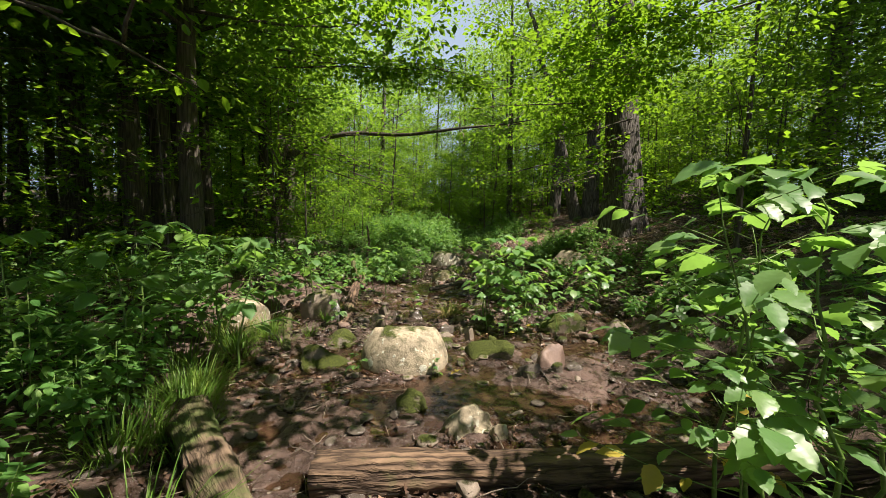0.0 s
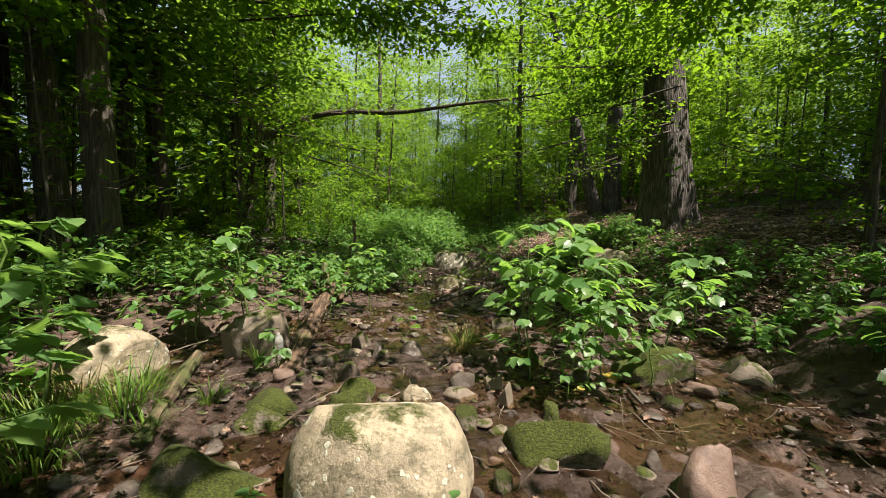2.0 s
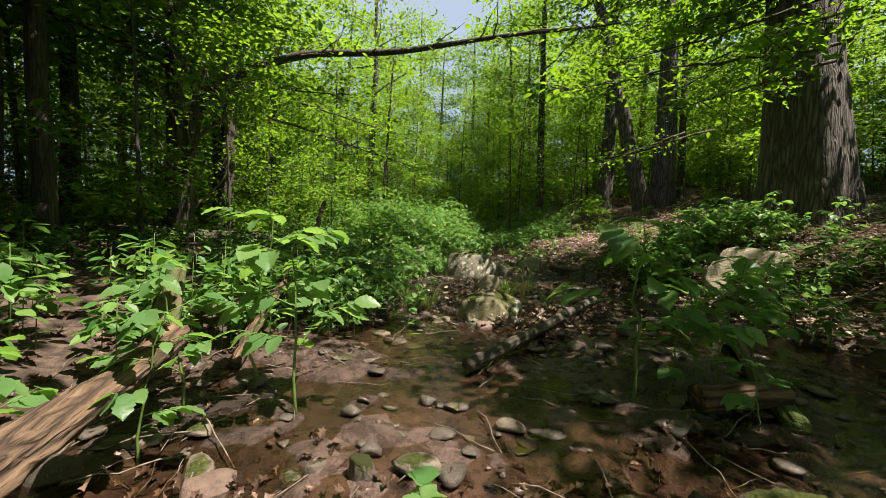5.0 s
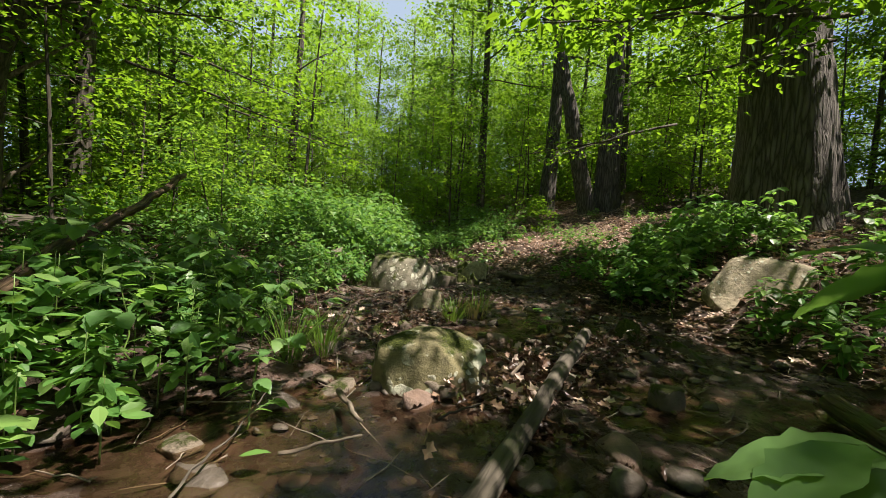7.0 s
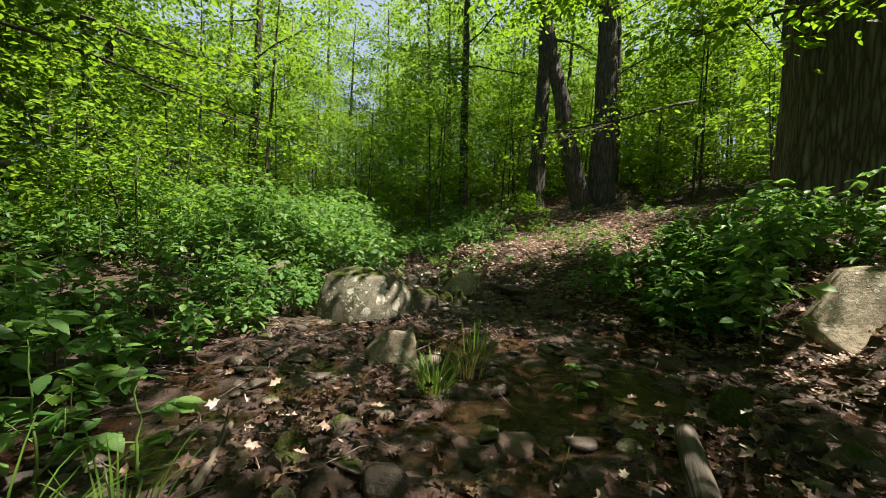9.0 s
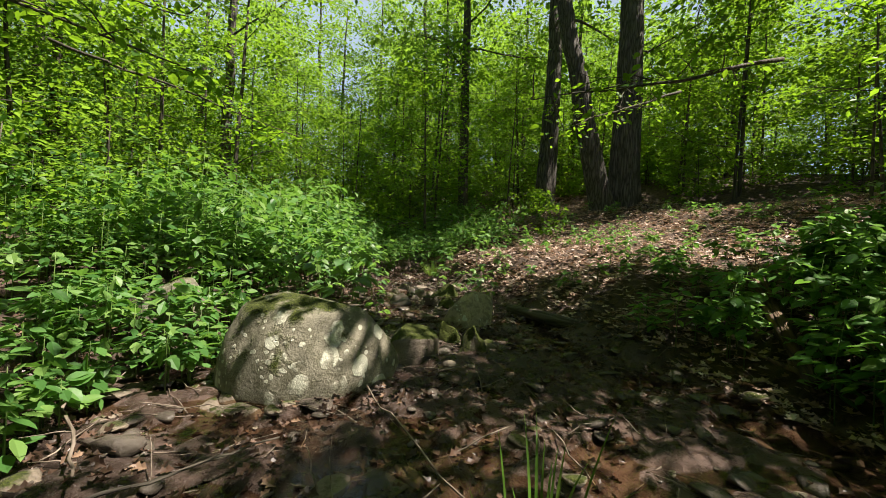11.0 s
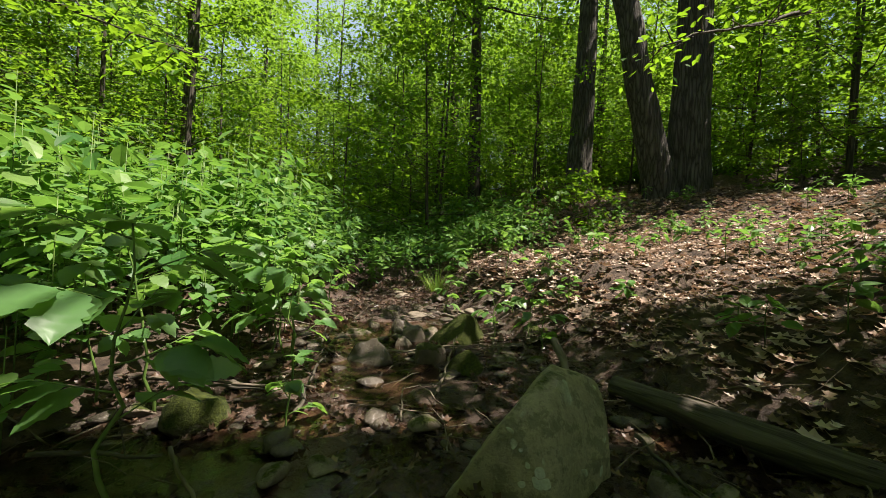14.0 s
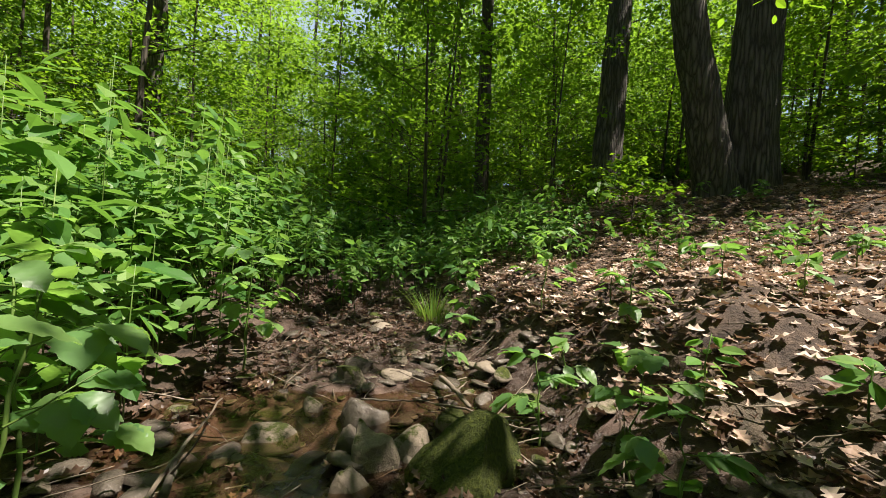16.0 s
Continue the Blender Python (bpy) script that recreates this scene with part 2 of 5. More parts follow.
def ground_mat():
    m, n, l, p = mat("soil_and_mud")
    v = coords(n, l)
    a = noise_tex(n, l, 0.8, 6, 0.6, v)
    b = noise_tex(n, l, 11, 6, 0.7, v)
    c = noise_tex(n, l, 70, 4, 0.7, v)
    r = ramp(n, [(0.34, (0.02, 0.014, 0.01)), (0.5, (0.065, 0.044, 0.031)), (0.68, (0.15, 0.105, 0.077)), (0.85, (0.23, 0.17, 0.13))])
    l.new(b.outputs[0], r.inputs[0])
    # wet streambed is redder than the banks' dark humus
    at = n.new("ShaderNodeAttribute")
    at.attribute_name = "bed"
    bedcol = ramp(n, [(0.36, (0.014, 0.0095, 0.0075)), (0.5, (0.05, 0.033, 0.025)), (0.66, (0.155, 0.102, 0.08))])
    l.new(math_node(n, l, "ADD", math_node(n, l, "MULTIPLY", a.outputs[0], 0.6), math_node(n, l, "MULTIPLY", b.outputs[0], 0.4)), bedcol.inputs[0])
    col = mixc(n, l, at.outputs["Fac"], r.outputs[0], bedcol.outputs[0])
    green = ramp(n, [(0.56, (0, 0, 0)), (0.7, (0.6, 0.6, 0.6))])
    l.new(a.outputs[0], green.inputs[0])
    gm = math_node(n, l, "MULTIPLY", green.outputs[0], math_node(n, l, "SUBTRACT", 1.0, at.outputs["Fac"]))
    col = mixc(n, l, gm, col, (0.04, 0.055, 0.015))
    l.new(col, p.inputs["Base Color"])
    rr = ramp(n, [(0.4, (0.13, 0.13, 0.13)), (0.65, (0.6, 0.6, 0.6))])
    l.new(b.outputs[0], rr.inputs[0])
    rg = n.new("ShaderNodeMix")
    l.new(at.outputs["Fac"], rg.inputs[0])
    rg.inputs[2].default_value = 0.95
    l.new(rr.outputs[0], rg.inputs[3])
    l.new(rg.outputs[0], p.inputs["Roughness"])
    bump(n, l, p, math_node(n, l, "ADD", b.outputs[0], math_node(n, l, "MULTIPLY", c.outputs[0], 0.5)), 0.9, 0.035)
    return m


GROUND = ground_mat()


def water_mat():
    m, n, l, p = mat("shallow_water")
    n.remove(p)
    gl = n.new("ShaderNodeBsdfGlossy")
    gl.inputs["Roughness"].default_value = 0.03
    tr = n.new("ShaderNodeBsdfTransparent")
    tr.inputs["Color"].default_value = (0.74, 0.66, 0.56, 1)
    fr = n.new("ShaderNodeFresnel")
    fr.inputs["IOR"].default_value = 1.33
    nz = noise_tex(n, l, 26, 3, 0.6, coords(n, l))
    b = n.new("ShaderNodeBump")
    b.inputs["Strength"].default_value, b.inputs["Distance"].default_value = 0.25, 0.012
    l.new(nz.outputs[0], b.inputs["Height"])
    l.new(b.outputs[0], gl.inputs["Normal"])
    l.new(b.outputs[0], fr.inputs["Normal"])
    mx = n.new("ShaderNodeMixShader")
    l.new(fr.outputs[0], mx.inputs[0])
    l.new(tr.outputs[0], mx.inputs[1])
    l.new(gl.outputs[0], mx.inputs[2])
    l.new(mx.outputs[0], n["Material Output"].inputs["Surface"])
    return m


WATER = water_mat()


def plastic_mat():
    m, n, l, p = mat("clear_bottle_plastic")
    p.inputs["Base Color"].default_value = (0.75, 0.75, 0.7, 1)
    p.inputs["Roughness"].default_value = 0.18
    p.inputs["Transmission Weight"].default_value = 0.75
    p.inputs["IOR"].default_value = 1.3
    return m


PLASTIC = plastic_mat()

# ---- mesh helpers ----
def mesh_from(name, verts, faces, material, smooth=True):
    me = bpy.data.meshes.new(name)
    verts = np.asarray(verts, dtype=np.float32)
    faces = np.asarray(faces, dtype=np.int32)
    k = faces.shape[1]
    me.vertices.add(len(verts))
    me.vertices.foreach_set("co", verts.ravel())
    me.loops.add(faces.size)
    me.loops.foreach_set("vertex_index", faces.ravel())
    me.polygons.add(len(faces))
    me.polygons.foreach_set("loop_start", np.arange(0, faces.size, k, dtype=np.int32))
    me.polygons.foreach_set("use_smooth", np.full(len(faces), smooth))
    me.materials.append(material)
    me.update(calc_edges=True)
    return me


def part(name, data, parent, label=""):
    ob = new(name, data)
    ob.parent = parent
    return tagged(ob, label)


def empty(name, label, category, group="", kind=""):
    return tagged(new(name), label, category, group, kind)


OVATE_V = np.array([(0, 0, 0), (0.18, 0.2, 0.02), (0.48, 0.29, 0.03), (0.8, 0.16, -0.02), (1, 0, -0.1), (0.8, -0.16, -0.02), (0.48, -0.29, 0.03), (0.18, -0.2, 0.02), (0.25, 0, -0.02), (0.6, 0, -0.05)])
OVATE_F = np.array([(0, 1, 8), (0, 8, 7), (1, 2, 8), (8, 6, 7), (2, 9, 8), (8, 9, 6), (2, 3, 9), (9, 5, 6), (3, 4, 9), (9, 4, 5)])
DIAM_V = np.array([(0, 0, 0), (0.45, 0.3, 0.06), (1, 0, -0.06), (0.45, -0.3, 0.06)])
DIAM_F = np.array([(0, 2, 1), (0, 3, 2)])
OAK_V = np.array([(0, 0, 0), (0.2, 0.12, 0.05), (0.35, 0.3, 0.14), (0.5, 0.12, 0.03), (0.7, 0.28, 0.16), (0.8, 0.1, 0.06), (1, 0, 0.12), (0.8, -0.1, 0.06), (0.68, -0.3, 0.1), (0.5, -0.12, 0.03), (0.33, -0.28, 0.18), (0.2, -0.12, 0.05), (0.35, 0, 0), (0.65, 0, 0.01)])
OAK_F = np.array([(0, 1, 12), (0, 12, 11), (1, 2, 12), (2, 3, 12), (12, 10, 11), (12, 9, 10), (3, 13, 12), (12, 13, 9), (3, 4, 13), (4, 5, 13), (13, 8, 9), (13, 7, 8), (5, 6, 13), (13, 6, 7)])


def unit(a):
    return a / np.maximum(np.linalg.norm(a, axis=1, keepdims=True), 1e-6)


def scatter(name, P, D, N, S, tv, tf, material):
    """One mesh of many blades: base points P, directions D, upward normals N, lengths S."""
    D = unit(D)
    N = unit(N - D * np.sum(N * D, 1, keepdims=True))
    B = np.cross(N, D)
    V = P[:, None] + S[:, None, None] * (tv[None, :, 0:1] * D[:, None] + tv[None, :, 1:2] * B[:, None] + tv[None, :, 2:3] * N[:, None])
    Fc = tf[None] + (np.arange(len(P)) * len(tv))[:, None, None]
    return mesh_from(name, V.reshape(-1, 3), Fc.reshape(-1, tf.shape[1]), material, False)


def tube_arrays(points, radii, sides=8, knobbly=0.0, rng=None, flare=0):
    P = np.asarray(points, float)
    R = np.asarray(radii, float)
    T = np.gradient(P, axis=0)
    T = unit(T)
    ref = np.array([0.13, 0.99, 0.05]) if abs(T[0][2]) > 0.7 else np.array([0.02, 0.1, 0.99])
    U = unit(np.cross(T, ref))
    W = np.cross(T, U)
    a = np.linspace(0, 2 * np.pi, sides, endpoint=False)
    k = np.ones((len(P), sides))
    if knobbly:
        ph = rng.uniform(0, 6.28, 4)
        k += knobbly * (np.sin(3 * a + ph[0])[None] * 0.4 + np.sin(5 * a + ph[1] + 2 * np.arange(len(P))[:, None] * 0.13) * 0.35)
        k += knobbly * 0.5 * rng.standard_normal(k.shape) * 0.4
    if flare:
        low = np.exp(-np.linspace(0, 9, len(P)))[:, None]
        k += flare * low * (0.55 + 0.45 * np.sin(5 * a + 1.0)[None])
    V = P[:, None] + (R[:, None] * k)[..., None] * (np.cos(a)[None, :, None] * U[:, None] + np.sin(a)[None, :, None] * W[:, None])
    V = V.reshape(-1, 3)
    n = len(P)
    i, j = np.meshgrid(np.arange(n - 1), np.arange(sides), indexing="ij")
    q = np.stack([i * sides + j, i * sides + (j + 1) % sides, (i + 1) * sides + (j + 1) % sides, (i + 1) * sides + j], -1).reshape(-1, 4)
    base = len(V)
    V = np.vstack([V, P[:1], P[-1:]])
    jj = np.arange(sides)
    c0 = np.stack([np.full(sides, base), (jj + 1) % sides, jj, jj], -1)
    c1 = np.stack([np.full(sides, base + 1), (n - 1) * sides + jj, (n - 1) * sides + (jj + 1) % sides, (n - 1) * sides + (jj + 1) % sides], -1)
    tri = np.vstack([np.vstack([q[:, [0, 1, 2]], q[:, [0, 2, 3]]]), c0[:, :3], c1[:, :3]])
    return V, tri


def join(chunks):
    V, Fc, o = [], [], 0
    for v, f in chunks:
        V.append(v)
        Fc.append(f + o)
        o += len(v)
    return np.vstack(V), np.vstack(Fc)


def bend(a, b, n, sag, rng):
    a, b = np.asarray(a, float), np.asarray(b, float)
    t = np.linspace(0, 1, n)[:, None]
    wob = np.cumsum(rng.standard_normal((n, 3)), axis=0) * sag * np.linalg.norm(b - a) / n
    wob -= t * wob[-1]
    return a + (b - a) * t + wob


# ---- the lie of the land ----
def lerp_at(y, ys, xs):
    return np.interp(y, ys, xs)


def bank_l(y):
    return lerp_at(y, [-5, 1.5, 4, 7, 9, 11, 14, 17, 20, 24, 60], [-1.6, -1.6, -2.6, -3.2, -2.6, -1.6, -1.6, -0.5, 0.5, 1.1, 1.5])


def bank_r(y):
    return lerp_at(y, [-5, 2, 5, 8, 12, 17, 20, 24, 60], [1.6, 2.2, 3.3, 3.5, 3.0, 2.6, 2.4, 2.2, 2.6])


def fbm(x, y, f, seed):
    r = np.random.default_rng(seed)
    out = np.zeros(np.broadcast(x, y).shape)
    amp = 1.0
    for _ in range(4):
        for _ in range(4):
            th, ph = r.uniform(0, 6.28, 2)
            k = f * r.uniform(0.7, 1.3)
            out = out + amp * 0.5 * np.sin(k * (np.cos(th) * x + np.sin(th) * y) + ph + 1.3 * np.sin(k * 0.6 * (np.sin(th) * x - np.cos(th) * y) + ph * 2))
        f, amp = f * 2.0, amp * 0.55
    return out


POOLS = ((1.35, 12.9, 0.85, 0.7), (-0.9, 10.8, 0.9, 0.6), (0.75, 3.95, 0.9, 0.5), (-0.3, 7.6, 0.8, 0.5), (1.1, 18.2, 0.5, 0.6), (1.9, 10.9, 0.9, 0.8), (-0.3, 9.3, 0.9, 0.5), (0.2, 17.0, 0.5, 0.4))


def pool(x, y):
    """How far a spot lies inside one of the still pools, 0 to 1."""
    return np.max([np.exp(-(((x - a) / c) ** 2 + ((y - b) / d) ** 2) ** 2) for a, b, c, d in POOLS], axis=0)


def height(x, y):
    x, y = np.asarray(x, float), np.asarray(y, float)
    wob = 0.25 * fbm(x, y, 0.9, 3)
    dr = np.maximum(0, x - bank_r(y) + wob)
    dl = np.maximum(0, bank_l(y) - x + wob)
    h = 0.6 * (1 - np.exp(-dr / 1.2)) * (1 - np.exp(-dr * 3)) + 0.2 * dr * np.where(dr > 16, 16 / np.maximum(dr, 1), 1.0)
    h = h + 0.22 * (1 - np.exp(-dl * 2.2)) + 0.028 * np.minimum(dl, 40)
    up = np.maximum(0, y - 20.5)
    h = h + 0.11 * up * (1 - np.exp(-up * 0.35)) * np.where(up > 30, 30 / np.maximum(up, 1), 1.0)
    near = np.maximum(0, 2.6 - y)
    h = h + 0.16 * (1 - np.exp(-near * 1.5))
    inbed = np.exp(-2.0 * (dr + dl))
    h = h - 0.035 + 0.032 * fbm(x, y, 2.4, 5) + 0.022 * fbm(x, y, 12, 6) + (1 - inbed) * 0.05 * fbm(x, y, 1.2, 8)
    p = 0.75 * pool(x, y)
    return h * (1 - p) + p * (-0.062 + 0.012 * fbm(x, y, 7, 9))


def bedness(x, y):
    dr = np.maximum(0, x - bank_r(y))
    dl = np.maximum(0, bank_l(y) - x)
    return np.exp(-2.5 * (dr + dl)) * np.clip((26 - y) / 3, 0, 1)


def hz(x, y):
    return float(height(x, y))


def axis(lo, hi, step, far, grow):
    mid = np.arange(lo, hi + step / 2, step)
    out, s, p = [], step, hi
    while p < far:
        s *= grow
        p += s
        out.append(p)
    out = np.array(out)
    low, s, p = [], step, lo
    while p > -far:
        s *= grow
        p -= s
        low.append(p)
    return np.concatenate([np.array(low)[::-1], mid, out])


gx, gy = axis(-4, 5, 0.075, 320, 1.12), axis(-0.5, 24, 0.075, 320, 1.12)
GX, GY = np.meshgrid(gx, gy, indexing="ij")
GZ = height(GX, GY)
nx, ny = len(gx), len(gy)
ii, jj = np.meshgrid(np.arange(nx - 1), np.arange(ny - 1), indexing="ij")
quads = np.stack([ii * ny + jj, (ii + 1) * ny + jj, (ii + 1) * ny + jj + 1, ii * ny + jj + 1], -1).reshape(-1, 4)
gme = mesh_from("ground", np.stack([GX, GY, GZ], -1).reshape(-1, 3), quads, GROUND)
gat = gme.attributes.new("bed", "FLOAT", "POINT")
gat.data.foreach_set("value", bedness(GX, GY).ravel().astype(np.float32))
tagged(new("ground", gme), "dark forest soil and reddish wet streambed mud", "ground", kind="structure")

# pale summer sky beyond the last trees
bm_, n_, l_, p_ = mat("pale_sky_backdrop")
n_.remove(p_)
em = n_.new("ShaderNodeEmission")
em.inputs["Color"].default_value, em.inputs["Strength"].default_value = (0.58, 0.78, 1.0, 1), 0.3
l_.new(em.outputs[0], n_["Material Output"].inputs["Surface"])
ba = np.radians(np.linspace(40, 140, 25))
bv = np.array([(190 * math.cos(a), 190 * math.sin(a), z) for a in ba for z in (-5, 150)])
bf = np.array([(2 * i, 2 * i + 2, 2 * i + 3, 2 * i + 1) for i in range(24)])
tagged(new("backdrop", mesh_from("backdrop", bv, bf, bm_)), "plain pale blue summer sky", "sky", kind="structure")

# shallow water lies in the hollows of the bed
wy = np.arange(1.2, 22.0, 0.4)
wv = np.array([p for y in wy for p in ((bank_l(y) - 0.25, y, -0.036), (bank_r(y) + 0.25, y, -0.036))])
wf = np.array([(2 * i, 2 * i + 1, 2 * i + 3, 2 * i + 2) for i in range(len(wy) - 1)])
tagged(new("water", mesh_from("water", wv, wf, WATER)), "thin clear stream water over brown mud", "water", kind="structure")

# ---- trees ----
def crown_leaves(name, centres, radii, per, size, rng, material, tv=DIAM_V, tf=DIAM_F, flat=0.28):
    """Layered sprays of leaves round the ends of the twigs."""
    c = np.repeat(np.asarray(centres), per, axis=0)
    r = np.repeat(np.asarray(radii), per)
    n = len(c)
    a = rng.uniform(0, 2 * np.pi, n)
    q = np.sqrt(rng.uniform(0.02, 1, n)) * r
    off = np.stack([np.cos(a) * q, np.sin(a) * q, flat * r * rng.standard_normal(n) - 0.12 * q], 1)
    D = np.stack([np.cos(a), np.sin(a), np.full(n, -0.25)], 1) + 0.7 * rng.standard_normal((n, 3)) * np.array([1, 1, 0.5])
    N = np.stack([0.45 * rng.standard_normal(n), 0.45 * rng.standard_normal(n), np.ones(n)], 1)
    S = size * rng.uniform(0.6, 1.25, n)
    return scatter(name, c + off, D, N, S, tv, tf, material)


def make_tree(name, label, seed, tall, girth, bare, clumps, per, leaf, spread, material, bark, lean=(0, 0), flare=0.0, sides=12, rings=22, tv=DIAM_V, tf=DIAM_F, knob=0.08):
    rng = np.random.default_rng(seed)
    root = empty(name, label, "tree")
    t = np.linspace(0, 1, rings) ** 1.4
    wob = np.cumsum(rng.standard_normal((rings, 2)), axis=0) * 0.012 * tall / 4
    wob -= wob[:1]
    pts = np.stack([lean[0] * t * tall + wob[:, 0] * t, lean[1] * t * tall + wob[:, 1] * t, t * tall - 0.4], 1)
    rad = girth / 2 * (1 - 0.8 * t)
    part("trunk", mesh_from("trunk", *tube_arrays(pts, rad, sides, knob, rng, flare), bark), root)
    ends, chunks = [], []
    k = max(4, clumps // 4)
    for i in range(k):
        h = bare + (1 - bare) * (i + rng.uniform(0, 1)) / k
        s = np.array([np.interp(h, t, pts[:, j]) for j in range(3)])
        a = i * 2.4 + rng.uniform(-0.5, 0.5)
        ln = spread * rng.uniform(0.55, 1.1) * (1.15 - 0.7 * max(0, (h - 0.55) / 0.45))
        e = s + np.array([np.cos(a) * ln, np.sin(a) * ln, ln * rng.uniform(0.0, 0.45)])
        b = bend(s, e, 6, 0.12, rng)
        r0 = max(0.012, girth * 0.14 * (1.1 - h))
        chunks.append(tube_arrays(b, np.linspace(r0, 0.006, 6), 5))
        for f in (0.5, 0.7, 0.87, 1.0):
            p = s + (e - s) * f + rng.standard_normal(3) * np.array([0.28, 0.28, 0.12]) * ln * 0.55
            ends.append(p)
            chunks.append(tube_arrays(bend(s + (e - s) * max(0.1, f - 0.25), p, 4, 0.1, rng), np.linspace(r0 * 0.35, 0.004, 4), 4))
    ends = np.array(ends)
    tagged(part("branchwork", mesh_from("branchwork", *join(chunks), bark), root), kind="stuff")
    rr = spread * rng.uniform(0.2, 0.36, len(ends))
    part("crown", crown_leaves("crown", ends, rr, per, leaf, rng, material, tv, tf), root, "many layered green leaves")
    return root


rngT = np.random.default_rng(11)
PROTO = []
for s in range(4):
    PROTO.append(make_tree("tree", "tall slender forest tree with leafy crown", 20 + s, 15 + 2.0 * s, 0.34 + 0.06 * s, 0.3, 56, 80, 0.25, 4.2, LEAF_FAR, BARK_THIN, (0.02 * (s - 1.5), 0.01)))
OLD = []
for s in range(2):
    OLD.append(make_tree("old_tree", "old dark-barked tree with a dense shady crown", 30 + s, 16 + s, 0.55 + 0.12 * s, 0.34, 84, 90, 0.3, 5.0, LEAF_FAR, BARK_THIN, (0.01, 0.0), 0.3, 16, 24))
SAPS = []
for s in range(4):
    SAPS.append(make_tree("sapling", "thin understorey sapling with layered bright leaves", 40 + s, 4.5 + 1.2 * s, 0.07 + 0.015 * s, 0.18, 36, 34, 0.15, 1.7, LEAF_TREE, BARK_THIN, (0.04 * (s - 1.5), -0.03), sides=7, rings=12))
MIDS = []
for s in range(4):
    MIDS.append(make_tree("young_tree", "young leafy tree green from the ground up", 80 + s, 7.5 + 1.3 * s, 0.13 + 0.02 * s, 0.08, 68, 52, 0.19, 2.7, LEAF_FAR if s % 2 else LEAF_TREE, BARK_THIN, (0.03 * (s - 1.5), 0.02), sides=8, rings=14))
SHRUBS = []
for s in range(3):
    SHRUBS.append(make_tree("shrub", "bushy green understorey shrub", 60 + s, 1.6 + 0.5 * s, 0.035, 0.1, 32, 34, 0.115, 0.85, LEAF_TREE, BARK_THIN, (0.05, 0.05), sides=5, rings=6))


def put(proto, x, y, turn, size, used=set()):
    m = pose(x, y, hz(x, y) - 0.05, 0, 0, turn)
    if id(proto) not in used:
        used.add(id(proto))
        proto.matrix_basis = m
        proto.scale = (size,) * 3
        return proto
    keep = proto.scale.copy()
    proto.scale = (size,) * 3
    ob = copy_thing(proto, m)
    proto.scale = keep
    return ob


HERO_TREES = [(6.78, 15.0), (8.75, 24), (8.0, 23.7), (-8, 17.6), (18.8, 20.2), (-14, 14.5)]


def clear(x, y, gap):
    return all((x - a) ** 2 + (y - b) ** 2 > gap * gap for a, b in HERO_TREES)


def corridor(x, y):
    """The open strip along the stream, towards the gap in the crowns."""
    return abs(x - (0.6 - 0.045 * y)) < 2.6 + 0.012 * max(0, y)


def spaced(x, y, d):
    if all((x - a) ** 2 + (y - b) ** 2 > d * d for a, b in placed):
        placed.append((x, y))
        return True
    return False


placed = []
# tall trees all round; none between the sun and the stream
for _ in range(1100):
    x, y = rngT.uniform(-42, 42), rngT.uniform(-16, 76)
    if abs(x + 0.045 * y) < 1.8 + 0.035 * y and y < 72:
        continue
    if corridor(x, y) and y < 44 or not clear(x, y, 2.5) or abs(x) < 5.8 and y < 26:
        continue
    if 3 < x < 14 and y < 25 or 3 < x < 18.5 and 8 < y < 23:
        continue
    if not spaced(x, y, 6.4 if y < 44 and x > -8 else 4.4):
        continue
    put(PROTO[rngT.integers(4)], x, y, rngT.uniform(0, 360), rngT.uniform(0.8, 1.2))
placed.clear()
# dense old crowns added to shade the low-side woods; unseen ones also block sky
for k, x, y, s in ((0, -6.2, 9.5, 1.0), (1, -9.9, 13.4, 1.1), (0, -8.8, 18.6, 1.0), (1, -9.5, 11.8, 1.0), (0, -6.0, 4.6, 0.95), (1, -10.0, 6.5, 1.05), (0, -13.5, 20.0, 1.1), (1, -14.5, 10.0, 1.1), (0, -7.5, -0.5, 1.0), (1, -2.0, -4.5, 1.0), (0, 3.0, -9.0, 1.0), (1, 15.5, 9.0, 1.0), (0, 19.5, 16.5, 1.0), (1, 14.0, 2.0, 1.0), (0, -12.0, 26.0, 1.0), (1, -18.0, 16.0, 1.1), (0, 20.0, 12.0, 1.1), (1, -11.0, 15.5, 0.9)):
    put(OLD[k], x, y, 50 * y, s)
# young trees make the green wall
for _ in range(1600):
    x, y = rngT.uniform(-32, 32), rngT.uniform(3, 58)
    if corridor(x, y) and y < 34 or not clear(x, y, 2.0):
        continue
    if y < 25 and (-13 < x < 11.0) or 3 < x < 11.5 and y < 28 or 3 < x < 14.5 and 11 < y < 21:
        continue
    if not spaced(x, y, 3.1 if y < 40 else 3.6):
        continue
    put(MIDS[rngT.integers(4)], x, y, rngT.uniform(0, 360), rngT.uniform(0.6, 1.15))
placed.clear()
for _ in range(1800):
    x, y = rngT.uniform(-20, 22), rngT.uniform(5, 40)
    if abs(x - (0.6 - 0.045 * y)) < 3.4 and y < 30 or not clear(x, y, 1.2):
        continue
    if y < 26 and (-6.0 < x < 10.5) or x < -6 and y < 20 and rngT.uniform() < 0.5:
        continue
    if not spaced(x, y, 2.6):
        continue
    put(SAPS[rngT.integers(4)], x, y, rngT.uniform(0, 360), rngT.uniform(0.75, 1.25))
placed.clear()
